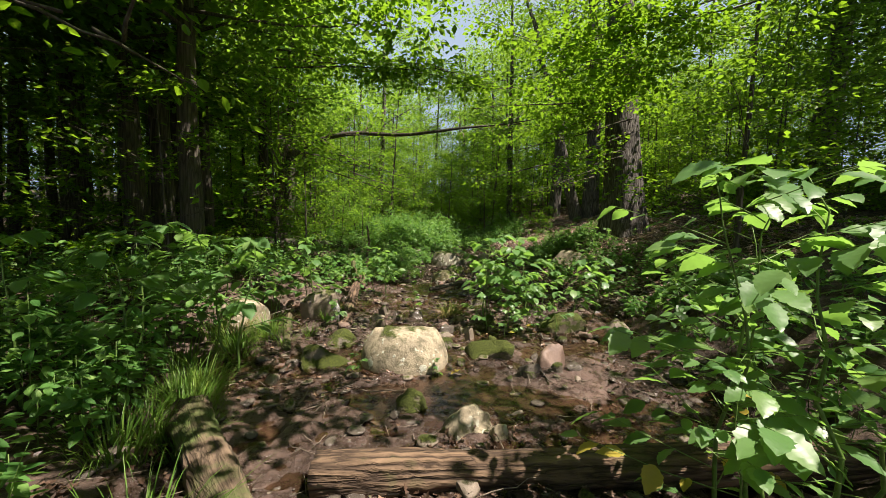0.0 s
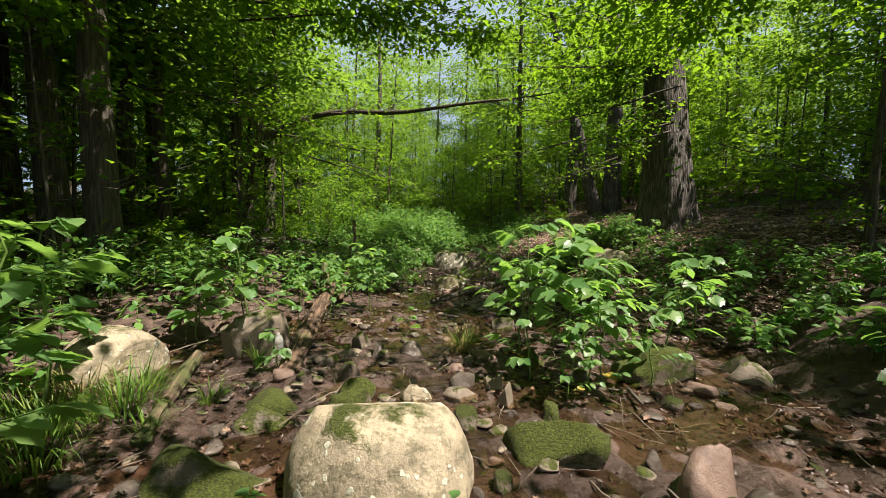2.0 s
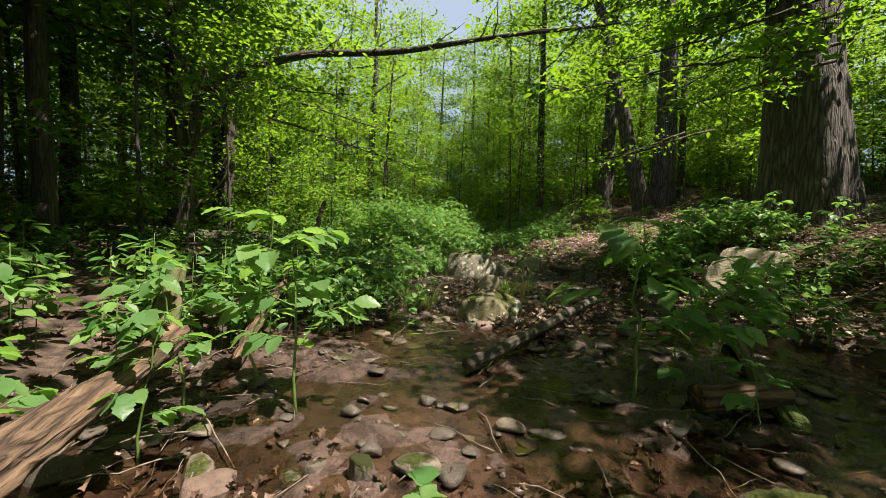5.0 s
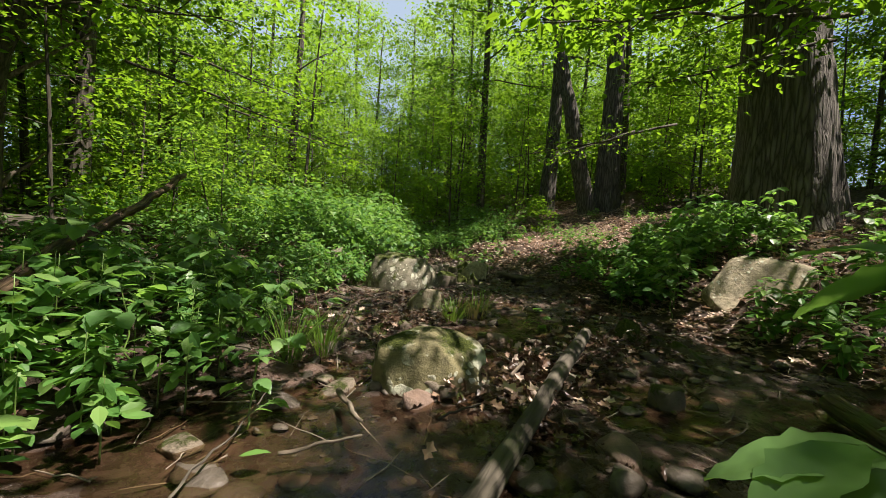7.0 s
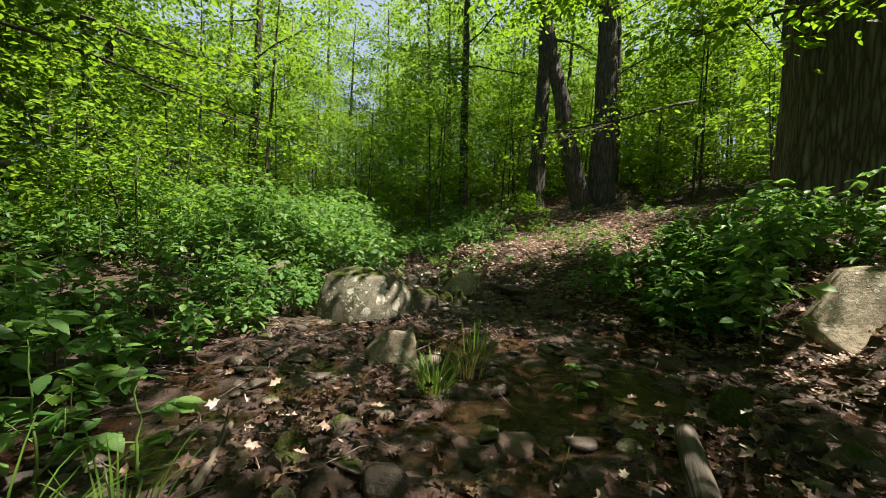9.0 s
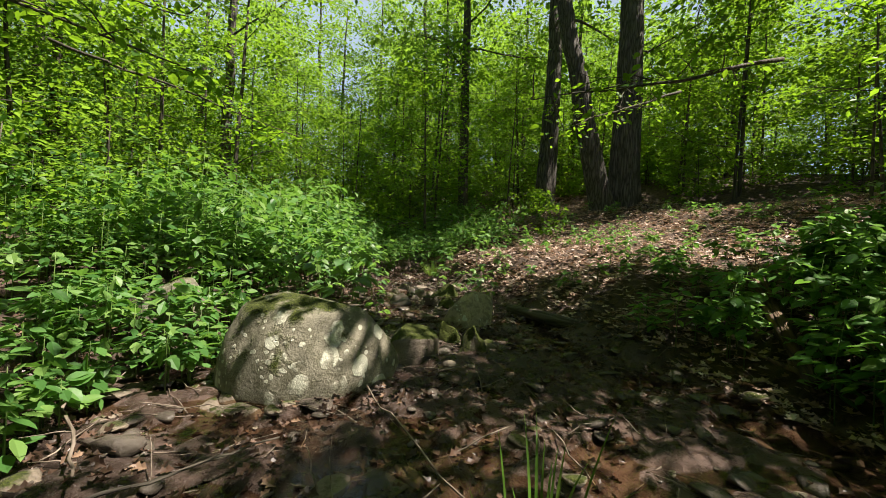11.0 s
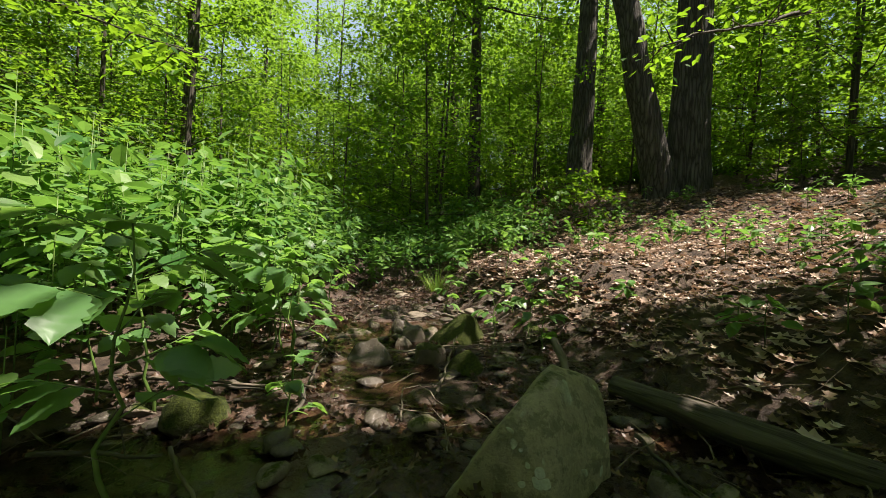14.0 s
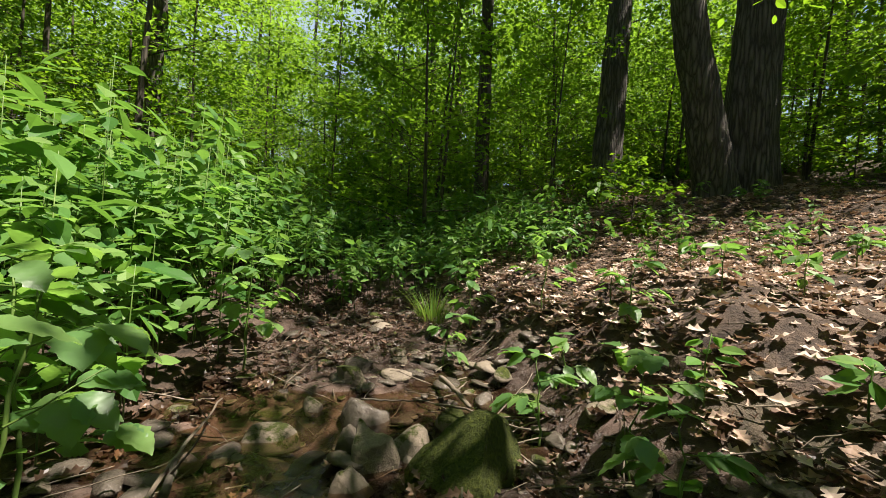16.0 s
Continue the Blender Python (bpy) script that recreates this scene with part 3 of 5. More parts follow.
for _ in range(800):
    x, y = rngT.uniform(-18, 20), rngT.uniform(6, 42)
    if -5 < x < 4.2 and y < 24 or x > 3 and y < 23 and x < 9.5:
        continue
    if not spaced(x, y, 1.9) or not clear(x, y, 1.2):
        continue
    put(SHRUBS[rngT.integers(3)], x, y, rngT.uniform(0, 360), rngT.uniform(0.6, 1.1))
# thin leafy saplings on the sunlit bank
for k, x, y, s in ((0, 8.3, 17.2, 0.8), (1, 8.7, 17.6, 0.7), (2, 10.5, 19.0, 0.6), (1, 9.8, 14.0, 0.9), (2, 9.0, 11.0, 0.8), (0, 7.4, 9.2, 0.7), (3, 10.4, 8.0, 0.8), (1, 6.6, 5.2, 0.6), (2, 8.4, 3.0, 0.8), (0, 11.0, 4.4, 0.9)):
    put(SAPS[k], x, y, 77 * x, s)
for k, x, y, s in ((0, 0.2, 37.0, 0.8), (1, -2.8, 40.0, 0.9), (2, 2.2, 43.0, 0.9), (3, -0.8, 47.0, 0.9), (0, 3.8, 38.5, 0.8), (1, -4.4, 35.0, 0.7), (2, 0.8, 52.0, 1.0), (3, -3.4, 53.0, 1.0), (1, 4.6, 48.0, 1.0)):
    put(MIDS[k], x, y, 33 * y, s)
put(MIDS[2], 6.7, 9.0, 10, 0.85)
for k, x, y, size in ((2, -4.2, 58.0, 1.35), (1, -1.9, 49.0, 1.05), (3, 5.5, 62.0, 1.2)):
    put(PROTO[k], x, y, 40 * x, size)


def great_tree(name, label, x, y, girth, tall, lean=(0, 0), flare=0.8, seed=1, clumps=60, bark=BARK, bare=0.42, spread=5.0):
    ob = make_tree(name, label, seed, tall, girth, bare, clumps, 60, 0.22, spread, LEAF_TREE, bark, lean, flare, 40, 70, knob=0.05)
    ob.matrix_basis = pose(x, y, hz(x, y) - 0.05)
    return ob


great_tree("tree", "huge old tree with deeply furrowed grey-brown bark", 6.78, 15.0, 1.42, 20, (-0.03, 0.01), 1.05, 101, 16, bare=0.92, spread=1.3)
great_tree("tree", "large upright trunk of a twin-stemmed tree on the bank", 8.75, 24.0, 0.95, 19, (-0.01, 0.0), 0.6, 102, bare=0.5)
great_tree("tree", "dark trunk leaning outward beside its upright twin", 7.95, 23.8, 0.72, 14, (-0.25, 0.0), 0.4, 103, 40, bare=0.6)
great_tree("tree", "grey trunk standing behind the twin trees", 7.2, 26.6, 0.75, 18, (0.02, 0.0), 0.4, 104, 40)
great_tree("tree", "massive grey trunk up on the wooded slope", 18.8, 20.2, 1.25, 22, (0.03, 0), 0.5, 105, bare=0.5)
great_tree("tree", "very dark trunk in deep shade", -14.0, 14.5, 1.0, 20, (0.0, 0), 0.5, 106, 60, bare=0.35)
great_tree("tree", "straight slender trunk beyond the clearing", 4.0, 36.6, 0.4, 17, (0, 0), 0.2, 107, 30)
great_tree("tree", "tall straight trunk among the far saplings", -5.5, 31.0, 0.5, 18, (0.01, 0), 0.2, 108, 36)


def arching_tree():
    """A bent tree whose dark limb reaches over the stream."""
    rng = np.random.default_rng(120)
    root = empty("arching_tree", "dark bent tree with a long limb arching over the stream", "tree")
    z0 = hz(-8.0, 17.6)
    spine = np.array([(-8.0, 17.6, z0 - 0.3), (-7.7, 17.4, z0 + 1.9), (-7.3, 17.1, z0 + 3.3), (-6.9, 17.2, z0 + 4.1), (-6.2, 17.5, z0 + 4.75), (-4.1, 17.3, z0 + 5.1), (-1.5, 16.6, z0 + 5.0), (1.5, 16.2, z0 + 5.2), (3.6, 16.4, z0 + 5.7)])
    t = np.linspace(0, 8, 60)
    pts = np.stack([np.interp(t, np.arange(9), spine[:, i]) for i in range(3)], 1)
    for _ in range(4):
        pts[1:-1] = 0.25 * pts[:-2] + 0.5 * pts[1:-1] + 0.25 * pts[2:]
    pts[:, 2] += 0.06 * np.sin(t * 3.0)
    part("trunk", mesh_from("trunk", *tube_arrays(pts, np.linspace(0.22, 0.018, 60), 10, 0.06, rng, 0.5), BARK_THIN), root)
    chunks, ends = [], []
    for i in range(46):
        u = rng.uniform(0.28, 1.0)
        s = pts[int(u * 59)]
        e = s + np.array([rng.uniform(-0.6, 1.2), rng.uniform(-1.3, 1.3), rng.uniform(-0.8, 1.1)])
        chunks.append(tube_arrays(bend(s, e, 7, 0.15, rng), np.linspace(0.022, 0.004, 7), 5))
        ends += [e, s + (e - s) * 0.6]
    for i in range(16):
        s = pts[int(rng.uniform(0.05, 0.4) * 59)]
        e = s + np.array([rng.uniform(-2.2, 1.6), rng.uniform(-1.6, 1.6), rng.uniform(0.6, 3.4)])
        chunks.append(tube_arrays(bend(s, e, 8, 0.15, rng), np.linspace(0.05, 0.008, 8), 6))
        ends += [e, s + (e - s) * 0.7]
    part("branchwork", mesh_from("branchwork", *join(chunks), TWIG), root, "thin pale dangling twigs")["kind"] = "stuff"
    ends = np.array(ends)
    part("crown", crown_leaves("crown", ends, rng.uniform(0.35, 0.75, len(ends)), 6, 0.16, rng, LEAF_TREE, OVATE_V, OVATE_F), root, "sparse green leaves")


arching_tree()


def add_branch_or_shade_bough(x, y, z, to, seed, leaves=90, size=0.13, wide=0.5, first=0.25):
    """A leafy branch hanging into the open strip, or a bough added to shade it."""
    rng = np.random.default_rng(seed)
    root = empty("overhanging_branch", "bright leafy branch over the stream; high ones added to shade it", "branch", "overhanging branches")
    a, b = np.array((x, y, z)), np.array(to)
    chunks, ends = [tube_arrays(bend(a, b, 14, 0.06, rng), np.linspace(0.035, 0.006, 14), 6)], []
    for f in np.linspace(first, 1.0, 14):
        s = a + (b - a) * f
        e = s + rng.standard_normal(3) * np.array([wide, wide, 0.18])
        chunks.append(tube_arrays(bend(s, e, 5, 0.1, rng), np.linspace(0.012, 0.003, 5), 4))
        ends += [e, s + 0.5 * (e - s)]
    tagged(part("branchwork", mesh_from("branchwork", *join(chunks), BARK_THIN), root), kind="stuff")
    part("leaves", crown_leaves("leaves", ends, rng.uniform(0.5, 0.9, len(ends)) * wide, max(4, leaves // 12), size, rng, LEAF_TREE, OVATE_V, OVATE_F, 0.2), root)
    return root


# ---- rocks ----
def ico(sub):
    bm = bmesh.new()
    bmesh.ops.create_icosphere(bm, subdivisions=sub, radius=1.0)
    v = np.array([p.co[:] for p in bm.verts])
    f = np.array([[q.index for q in p.verts] for p in bm.faces])
    bm.free()
    return v, f


ICO = {2: ico(2), 3: ico(3), 4: ico(4), 5: ico(5)}


def rock_arrays(w, d, h, rng, sub=4, facets=5, rough=0.08, flat=9.0):
    v, f = ICO[sub]
    v = v.copy()
    for _ in range(facets):
        n = rng.standard_normal(3)
        n /= np.linalg.norm(n)
        lim = rng.uniform(0.45, 0.8)
        over = np.maximum(0, v @ n - lim)
        v -= over[:, None] * n * 0.9
    k = np.zeros(len(v))
    fr, amp = 2.2, rough
    for _ in range(5):
        for _ in range(3):
            q = rng.standard_normal(3)
            k += amp * 0.45 * np.sin(fr * (v @ q) + rng.uniform(0, 6.28))
        fr, amp = fr * 1.9, amp * 0.55
    v *= (1 + k)[:, None]
    v[:, 2] = np.where(v[:, 2] < 0, v[:, 2] * 0.6, v[:, 2])
    v[:, 2] = np.where(v[:, 2] > flat, flat + 0.3 * (v[:, 2] - flat), v[:, 2])
    ext = v.max(0) - v.min(0)
    v[:, 0] *= w / ext[0]
    v[:, 1] *= d / ext[1]
    v[:, 2] *= h / v[:, 2].max()
    return v, f


def rock(label, x, y, w, h, stone, deep=0.8, turn=0.0, seed=0, facets=8, rough=0.11, sub=4, name="rock", sink=0.06, flat=9.0, peak=0.0):
    rng = np.random.default_rng(seed * 7 + 13)
    v, f = rock_arrays(w, w * deep, h + sink, rng, sub, facets, rough, flat)
    v[:, :2] *= (1.0 - peak * np.clip(v[:, 2:3] / h, 0.0, 1.0))
    me = mesh_from(name, v, f, STONES[stone])
    ob = tagged(new(name, me), label, "rock")
    ob.matrix_world = pose(x, y, -0.02 - sink if h < 0.7 and bedness(x, y) > 0.5 else hz(x, y) - sink, 0, 0, turn)
    return ob


rock("pale yellowish boulder with lichen and orange stain in the stream", -0.44, 4.9, 1.1, 0.46, "pale", 0.85, -8, 1, 3, 0.035, 5, "boulder", flat=0.72)
rock("low stone capped with green moss in shallow water", 0.71, 5.2, 0.64, 0.22, "moss", 0.75, 10, 2)
rock("reddish rounded stone in wet mud", 1.44, 4.75, 0.44, 0.3, "red", 0.8, 20, 3)
rock("whitish angular boulder at the bank beside hanging grass", -3.25, 6.25, 0.85, 0.48, "pale", 0.9, 40, 4, 7, 0.05, 5, "boulder")
rock("flat brown stone with thin moss", -1.46, 4.8, 0.64, 0.22, "half", 0.8, 5, 5, 6)
rock("long mound covered in bright yellow-green moss", 2.06, 6.6, 0.9, 0.3, "moss", 0.6, 8, 6, 3, 0.1, 5)
rock("pale flat stone at the water edge", 3.0, 6.5, 0.4, 0.16, "tan", 0.7, 0, 7)
rock("flat dark stone in wet mud", -1.39, 5.5, 0.5, 0.14, "half", 0.7, 15, 8, 7)
rock("small mossy stone behind the pale boulder", -0.82, 5.95, 0.34, 0.14, "moss", 0.8, 0, 9)
rock("upright tan rock with a broken face and moss", -2.2, 6.88, 0.72, 0.5, "tan", 0.8, 25, 70, 9, 0.13, 5, "boulder", flat=0.6)
rock("square mossy stone in the streambed", -0.82, 5.75, 0.38, 0.15, "moss", 0.8, 20, 11, 6)
rock("grey block-shaped stone in mud", 0.45, 5.9, 0.19, 0.16, "tan", 0.8, 30, 12, 8, 0.04)
rock("small rounded grey stone in mud", 0.39, 6.22, 0.17, 0.1, "tan", 0.9, 0, 13, 3)
rock("small moss-topped wet stone", -1.01, 6.38, 0.25, 0.14, "half", 0.8, 0, 14)
rock("dark wet rounded stone in ripples", -0.48, 7.1, 0.32, 0.13, "wet", 0.8, 10, 15, 4)
rock("moss-topped wet stone in the water", -1.09, 7.22, 0.26, 0.2, "half", 0.9, 10, 16)
rock("small stone wrapped in moss", 0.77, 5.66, 0.22, 0.13, "moss", 0.8, 40, 17)
rock("greenish stone at the bank", 3.0, 6.75, 0.34, 0.18, "half", 0.8, 0, 18)
rock("flat grey slab lying in water", 0.08, 6.05, 0.36, 0.05, "tan", 0.6, 10, 19, 7)
rock("broad flat mossy slab in mud", -1.5, 5.6, 0.6, 0.17, "moss", 0.8, 30, 20, 6)
rock("pale thin slab beside the boulder", -0.3, 5.98, 0.28, 0.09, "pale", 0.7, 15, 21, 7)
rock("dark wet stone among ripples", -0.85, 7.0, 0.22, 0.12, "wet", 0.8, 60, 22, 4)
rock("thin flat wet stone slab in mud", -1.41, 6.72, 0.4, 0.07, "wet", 0.6, -20, 23, 7)
rock("thin flat wet stone slab", -1.15, 7.0, 0.3, 0.06, "tan", 0.5, 25, 24, 7)
rock("grey stone under leaning leaves", 0.78, 8.3, 0.36, 0.14, "half", 0.7, 0, 25)
rock("mossy stone beside dry sedge", 0.86, 6.72, 0.26, 0.18, "half", 0.8, 0, 26)
rock("pale yellow rounded stone behind the log", 0.29, 3.3, 0.48, 0.22, "pale", 0.8, 12, 27, 4)
rock("mossy stone half sunk in mud", -0.21, 3.68, 0.33, 0.18, "moss", 0.8, 30, 28)
rock("small whitish stone by the log", 0.56, 3.2, 0.16, 0.12, "pale", 0.9, 0, 29, 6)
rock("white stone at the wet margin", -0.95, 1.55, 0.22, 0.2, "pale", 0.9, 0, 30, 6)
rock("olive boulder with round white lichen patches", 0.0, 11.5, 0.8, 0.32, "olive", 0.75, -6, 71, 6, 0.07, 5, "boulder", flat=0.45)
rock("pale flat-topped boulder on the leafy bank", 4.25, 12.95, 1.25, 0.42, "pale", 0.7, -15, 32, 7, 0.06, 5, "boulder", flat=0.5)
rock("great lichen-spotted grey boulder with mossy flank", 0.02, 15.78, 1.28, 0.58, "grey", 0.95, 24, 33, 2, 0.05, 5, "boulder", flat=0.62)
rock("leaning grey boulder beside a larger one", -1.3, 16.5, 0.65, 0.4, "grey", 0.8, 30, 34, 5, 0.06, 5, "boulder")
rock("small rock half moss and half white", 0.24, 13.8, 0.46, 0.26, "pale", 0.8, 0, 35, 6)
rock("sharp pale angular rock with lichen", 1.62, 17.1, 0.86, 0.4, "pale", 0.85, 10, 64, 9, 0.045, 5, "boulder", peak=0.1)
rock("blocky mossy rock with pale face", 0.77, 15.95, 0.54, 0.27, "half", 0.8, 20, 37, 8, 0.05, 5, flat=0.5)
rock("pointed rock covered in moss", 1.33, 16.0, 0.3, 0.26, "moss", 0.8, 0, 38, 7, peak=0.3)
rock("small mossy stone under the pale rock", 1.22, 16.48, 0.22, 0.18, "moss", 0.9, 0, 39, 5)
rock("small mossy stone among leaves", -0.38, 12.5, 0.26, 0.11, "half", 0.8, 0, 40)
rock("small mossy stone among brown leaves", -0.12, 12.68, 0.24, 0.12, "half", 0.7, 50, 41)
rock("dark mossy stone in shade", 2.15, 12.55, 0.34, 0.22, "moss", 0.9, 0, 42)
rock("dark submerged mossy stone", 2.35, 12.0, 0.42, 0.14, "half", 0.8, 0, 43)
rock("domed stone covered in deep green moss", 1.73, 19.0, 0.6, 0.24, "moss", 0.75, -5, 44, 4, 0.07, 5, "boulder")
rock("low mossy stone in the stream", 1.62, 18.25, 0.3, 0.14, "moss", 0.8, 0, 45)
rock("dark rounded wet stream stone", 0.98, 18.6, 0.4, 0.14, "wet", 0.8, 0, 46, 4)
rock("whitish broken stone in stream", 1.32, 19.15, 0.24, 0.16, "tan", 0.8, 20, 47, 8)
rock("mossy stone in sunlit litter", 0.13, 17.7, 0.3, 0.15, "moss", 0.9, 0, 48)
rock("long dark mossed stone in shade", 2.6, 18.85, 0.62, 0.2, "half", 0.7, 0, 49)
rock("dark rounded wet stream stone", 1.3, 19.55, 0.28, 0.1, "wet", 0.8, 0, 50, 4)
rock("small dark wet stone", 1.22, 19.25, 0.16, 0.08, "wet", 0.9, 0, 51)
rock("pale flat stone in shallow water", 1.25, 18.97, 0.21, 0.06, "tan", 0.7, 10, 52, 7)
rock("tan stone at the head of the stream", 1.3, 23.4, 0.5, 0.22, "tan", 0.7, 0, 53)
rock("tan stone at the head of the stream", 1.75, 22.6, 0.4, 0.18, "half", 0.7, 0, 54)

def bed_stones():
    """Loose angular stones and slabs that lie about the bed, each apart."""
    rng = np.random.default_rng(301)
    kinds = (("flat dark wet slab lying in the stream", "wet", 0.22), ("angular wet brown stone in the mud", "wet", 0.5), ("grey-brown broken stone on the mud", "tan", 0.45), ("thin pale slab on the wet bed", "tan", 0.2), ("stone with a thin skin of moss", "half", 0.5), ("reddish flat stone in shallow water", "red", 0.3))
    shapes = []
    for k, (label, stone, thick) in enumerate(kinds):
        v, f = rock_arrays(1.0, 0.72, thick, rng, 3, 11, 0.05, 0.5)
        shapes.append((label, mesh_from("stone", v, f, STONES[stone])))
    spans = ((4.2, 8.6, 92), (9.6, 12.8, 26), (15.0, 17.0, 18), (17.9, 21.0, 40))
    for y0, y1, n in spans:
        for _ in range(n):
            y = rng.uniform(y0, y1)
            x = rng.uniform(max(bank_l(y) + 0.3, -2.2), min(bank_r(y) - 0.2, 2.4))
            label, me = shapes[rng.integers(6)]
            size = 0.1 + 0.2 * rng.uniform() ** 2
            ob = tagged(new("stone", me), label, "stone", "loose stones in the streambed")
            ob.matrix_world = pose(x, y, max(hz(x, y), -0.05) - 0.015, rng.uniform(-12, 12), rng.uniform(-12, 12), rng.uniform(0, 360)) @ Matrix.Diagonal((size, size, size, 1.0))


bed_stones()


# gravel and stones too many to count, over the bed
def gravel():
    rng = np.random.default_rng(77)
    chunks = []
    v2, f2 = ICO[2]
    for _ in range(3600):
        y = rng.uniform(1.8, 22)
        x = rng.uniform(bank_l(y) - 0.2, bank_r(y) + 0.2)
        s = 0.014 + 0.11 * rng.uniform() ** 4
        q = rng.standard_normal((3, 3))
        u = v2.copy()
        for r3 in unit(q):
            u -= np.maximum(0, u @ r3 - 0.45)[:, None] * r3 * 0.95
        v = u * (1 + 0.12 * np.sin(v2 @ q[0] * 2.5)[:, None]) * np.array([s, s * rng.uniform(0.55, 1), s * rng.uniform(0.15, 0.5)])
        a = rng.uniform(0, 6.28)
        v = np.stack([v[:, 0] * np.cos(a) - v[:, 1] * np.sin(a) + x, v[:, 0] * np.sin(a) + v[:, 1] * np.cos(a) + y, v[:, 2] + hz(x, y) + 0.15 * s], 1)
        chunks.append((v, f2))
    half = len(chunks) // 3
    tagged(new("gravel", mesh_from("gravel", *join(chunks[:half]), STONES["tan"])), "scattered tan and grey stream pebbles", "gravel", kind="stuff")
    tagged(new("gravel", mesh_from("gravel", *join(chunks[half:]), STONES["wet"])), "dark wet stream pebbles", "gravel", kind="stuff")


gravel()


# ---- logs and sticks ----
def log(name, label, a, b, r0, r1, bark, seed, sides=18, rings=40, knob=0.14, sag=0.05, stubs=0):
    rng = np.random.default_rng(seed)
    root = empty(name, label, "log" if max(r0, r1) > 0.05 else "stick")
    a, b = Vector(a), Vector(b)
    root.matrix_basis = Matrix.Translation(a) @ (b - a).to_track_quat("Z", "Y").to_matrix().to_4x4()
    pts = bend((0, 0, 0), (0, 0, (b - a).length), rings, sag, rng)
    part("stem", mesh_from("stem", *tube_arrays(pts, np.linspace(r0, r1, rings) * (1 + 0.08 * np.sin(np.linspace(0, 9, rings) + seed)), sides, knob, rng), bark), root)
    for _ in range(stubs):
        s = pts[rng.integers(4, rings - 3)]
        e = s + rng.standard_normal(3) * np.array([0.2, 0.2, 0.12]) * max(1.0, r0 * 8)
        part("branch_stub", mesh_from("branch_stub", *tube_arrays(bend(s, e, 6, 0.1, rng), np.linspace(r1 * 0.6, r1 * 0.2, 6), 6), bark), root)
    return root


log("fallen_log", "decaying brown log with moss lying across the stream", (-0.75, 2.5, 0.06), (3.1, 2.75, 0.16), 0.15, 0.13, DEADWOOD, 1, 24, 70, 0.16, 0.03)
log("fallen_log", "short moss-covered log on the wet margin", (-2.05, 3.15, 0.1), (-1.05, 2.05, 0.1), 0.16, 0.13, LOGMOSS, 2, 24, 30, 0.16)
log("thin_log", "thin rotting log sheathed in bright moss", (-2.6, 6.5, 0.1), (-2.05, 5.1, 0.03), 0.06, 0.055, LOGMOSS, 17, 14, 26, 0.14, 0.05)
log("driftwood_log", "split weathered orange-brown driftwood trunk with moss", (-2.0, 9.0, 0.42), (-1.55, 6.2, 0.02), 0.075, 0.105, DEADWOOD, 3, 20, 60, 0.34, 0.08, 2)
log("stump", "short mossy broken stump leaning over the bank", (-2.1, 8.95, 0.2), (-2.2, 9.3, 0.75), 0.09, 0.05, LOGMOSS, 4, 16, 20, 0.25)
log("dead_branch", "leaning rough pale dead branch propped over the leafy bank", (-2.02, 9.6, 0.03), (-3.0, 14.6, 1.5), 0.05, 0.032, DEADWOOD, 5, 14, 50, 0.22, 0.08, 3)
log("pole_log", "smooth grey-brown pole lying across leaves and mud", (1.5, 12.2, 0.12), (-0.35, 9.75, 0.03), 0.05, 0.05, BARK_THIN, 6, 14, 40, 0.06, 0.02)
log("pole_log", "dark sunken log in shaded water", (2.4, 10.9, 0.06), (1.4, 9.0, 0.02), 0.06, 0.07, LOGMOSS, 8, 14, 26, 0.08, 0.02)
log("short_log", "short grey cut log among plants", (0.95, 9.15, 0.1), (1.5, 9.2, 0.12), 0.075, 0.07, DEADWOOD, 9, 18, 14, 0.06, 0.01)
log("fallen_log", "dark mossy log across the muddy bed", (2.35, 17.65, 0.06), (2.9, 16.4, 0.05), 0.07, 0.075, BARK_THIN, 10, 14, 22, 0.08, 0.02)
log("branch", "pale broken branch in the stream", (2.3, 18.3, 0.16), (2.05, 17.5, 0.03), 0.028, 0.02, TWIG, 11, 8, 16, 0.1)
log("root", "gnarled root in the sunlit leaf bank", (3.1, 18.5, 0.35), (5.3, 20.0, 0.95), 0.045, 0.06, DEADWOOD, 12, 10, 26, 0.15, 0.08, 2)
log("fallen_log", "dark fallen log far up the stream", (0.6, 27.5, hz(1, 27.5) + 0.25), (4.2, 28.2, hz(4, 28) + 0.3), 0.2, 0.16, BARK_THIN, 13, 14, 24, 0.1)
log("fallen_log", "dark fallen log in the shaded woods", (-9.0, 16.5, hz(-9, 16.5) + 0.25), (-4.8, 18.0, hz(-4.8, 18) + 0.2), 0.22, 0.16, BARK_THIN, 14, 14, 24, 0.1)
log("root", "exposed dark root curling down the leaf bank", (3.9, 15.6, 0.75), (3.2, 14.6, 0.1), 0.07, 0.04, DEADWOOD, 15, 12, 24, 0.2, 0.12, 3)


def stick(x0, y0, x1, y1, z, r, k):
    kinds = ("pale bare stick lying over stones and mud", "dark wet stick across the streambed", "broken grey twig on dead leaves")
    log("stick", kinds[k % 3], (x0, y0, max(hz(x0, y0) + r, 0.4 * z)), (x1, y1, max(hz(x1, y1) + r, z)), r, r * 0.55, TWIG if k % 3 != 1 else BARK_THIN, 200 + k, 7, 12, 0.1, 0.12, 1 if r > 0.008 else 0)


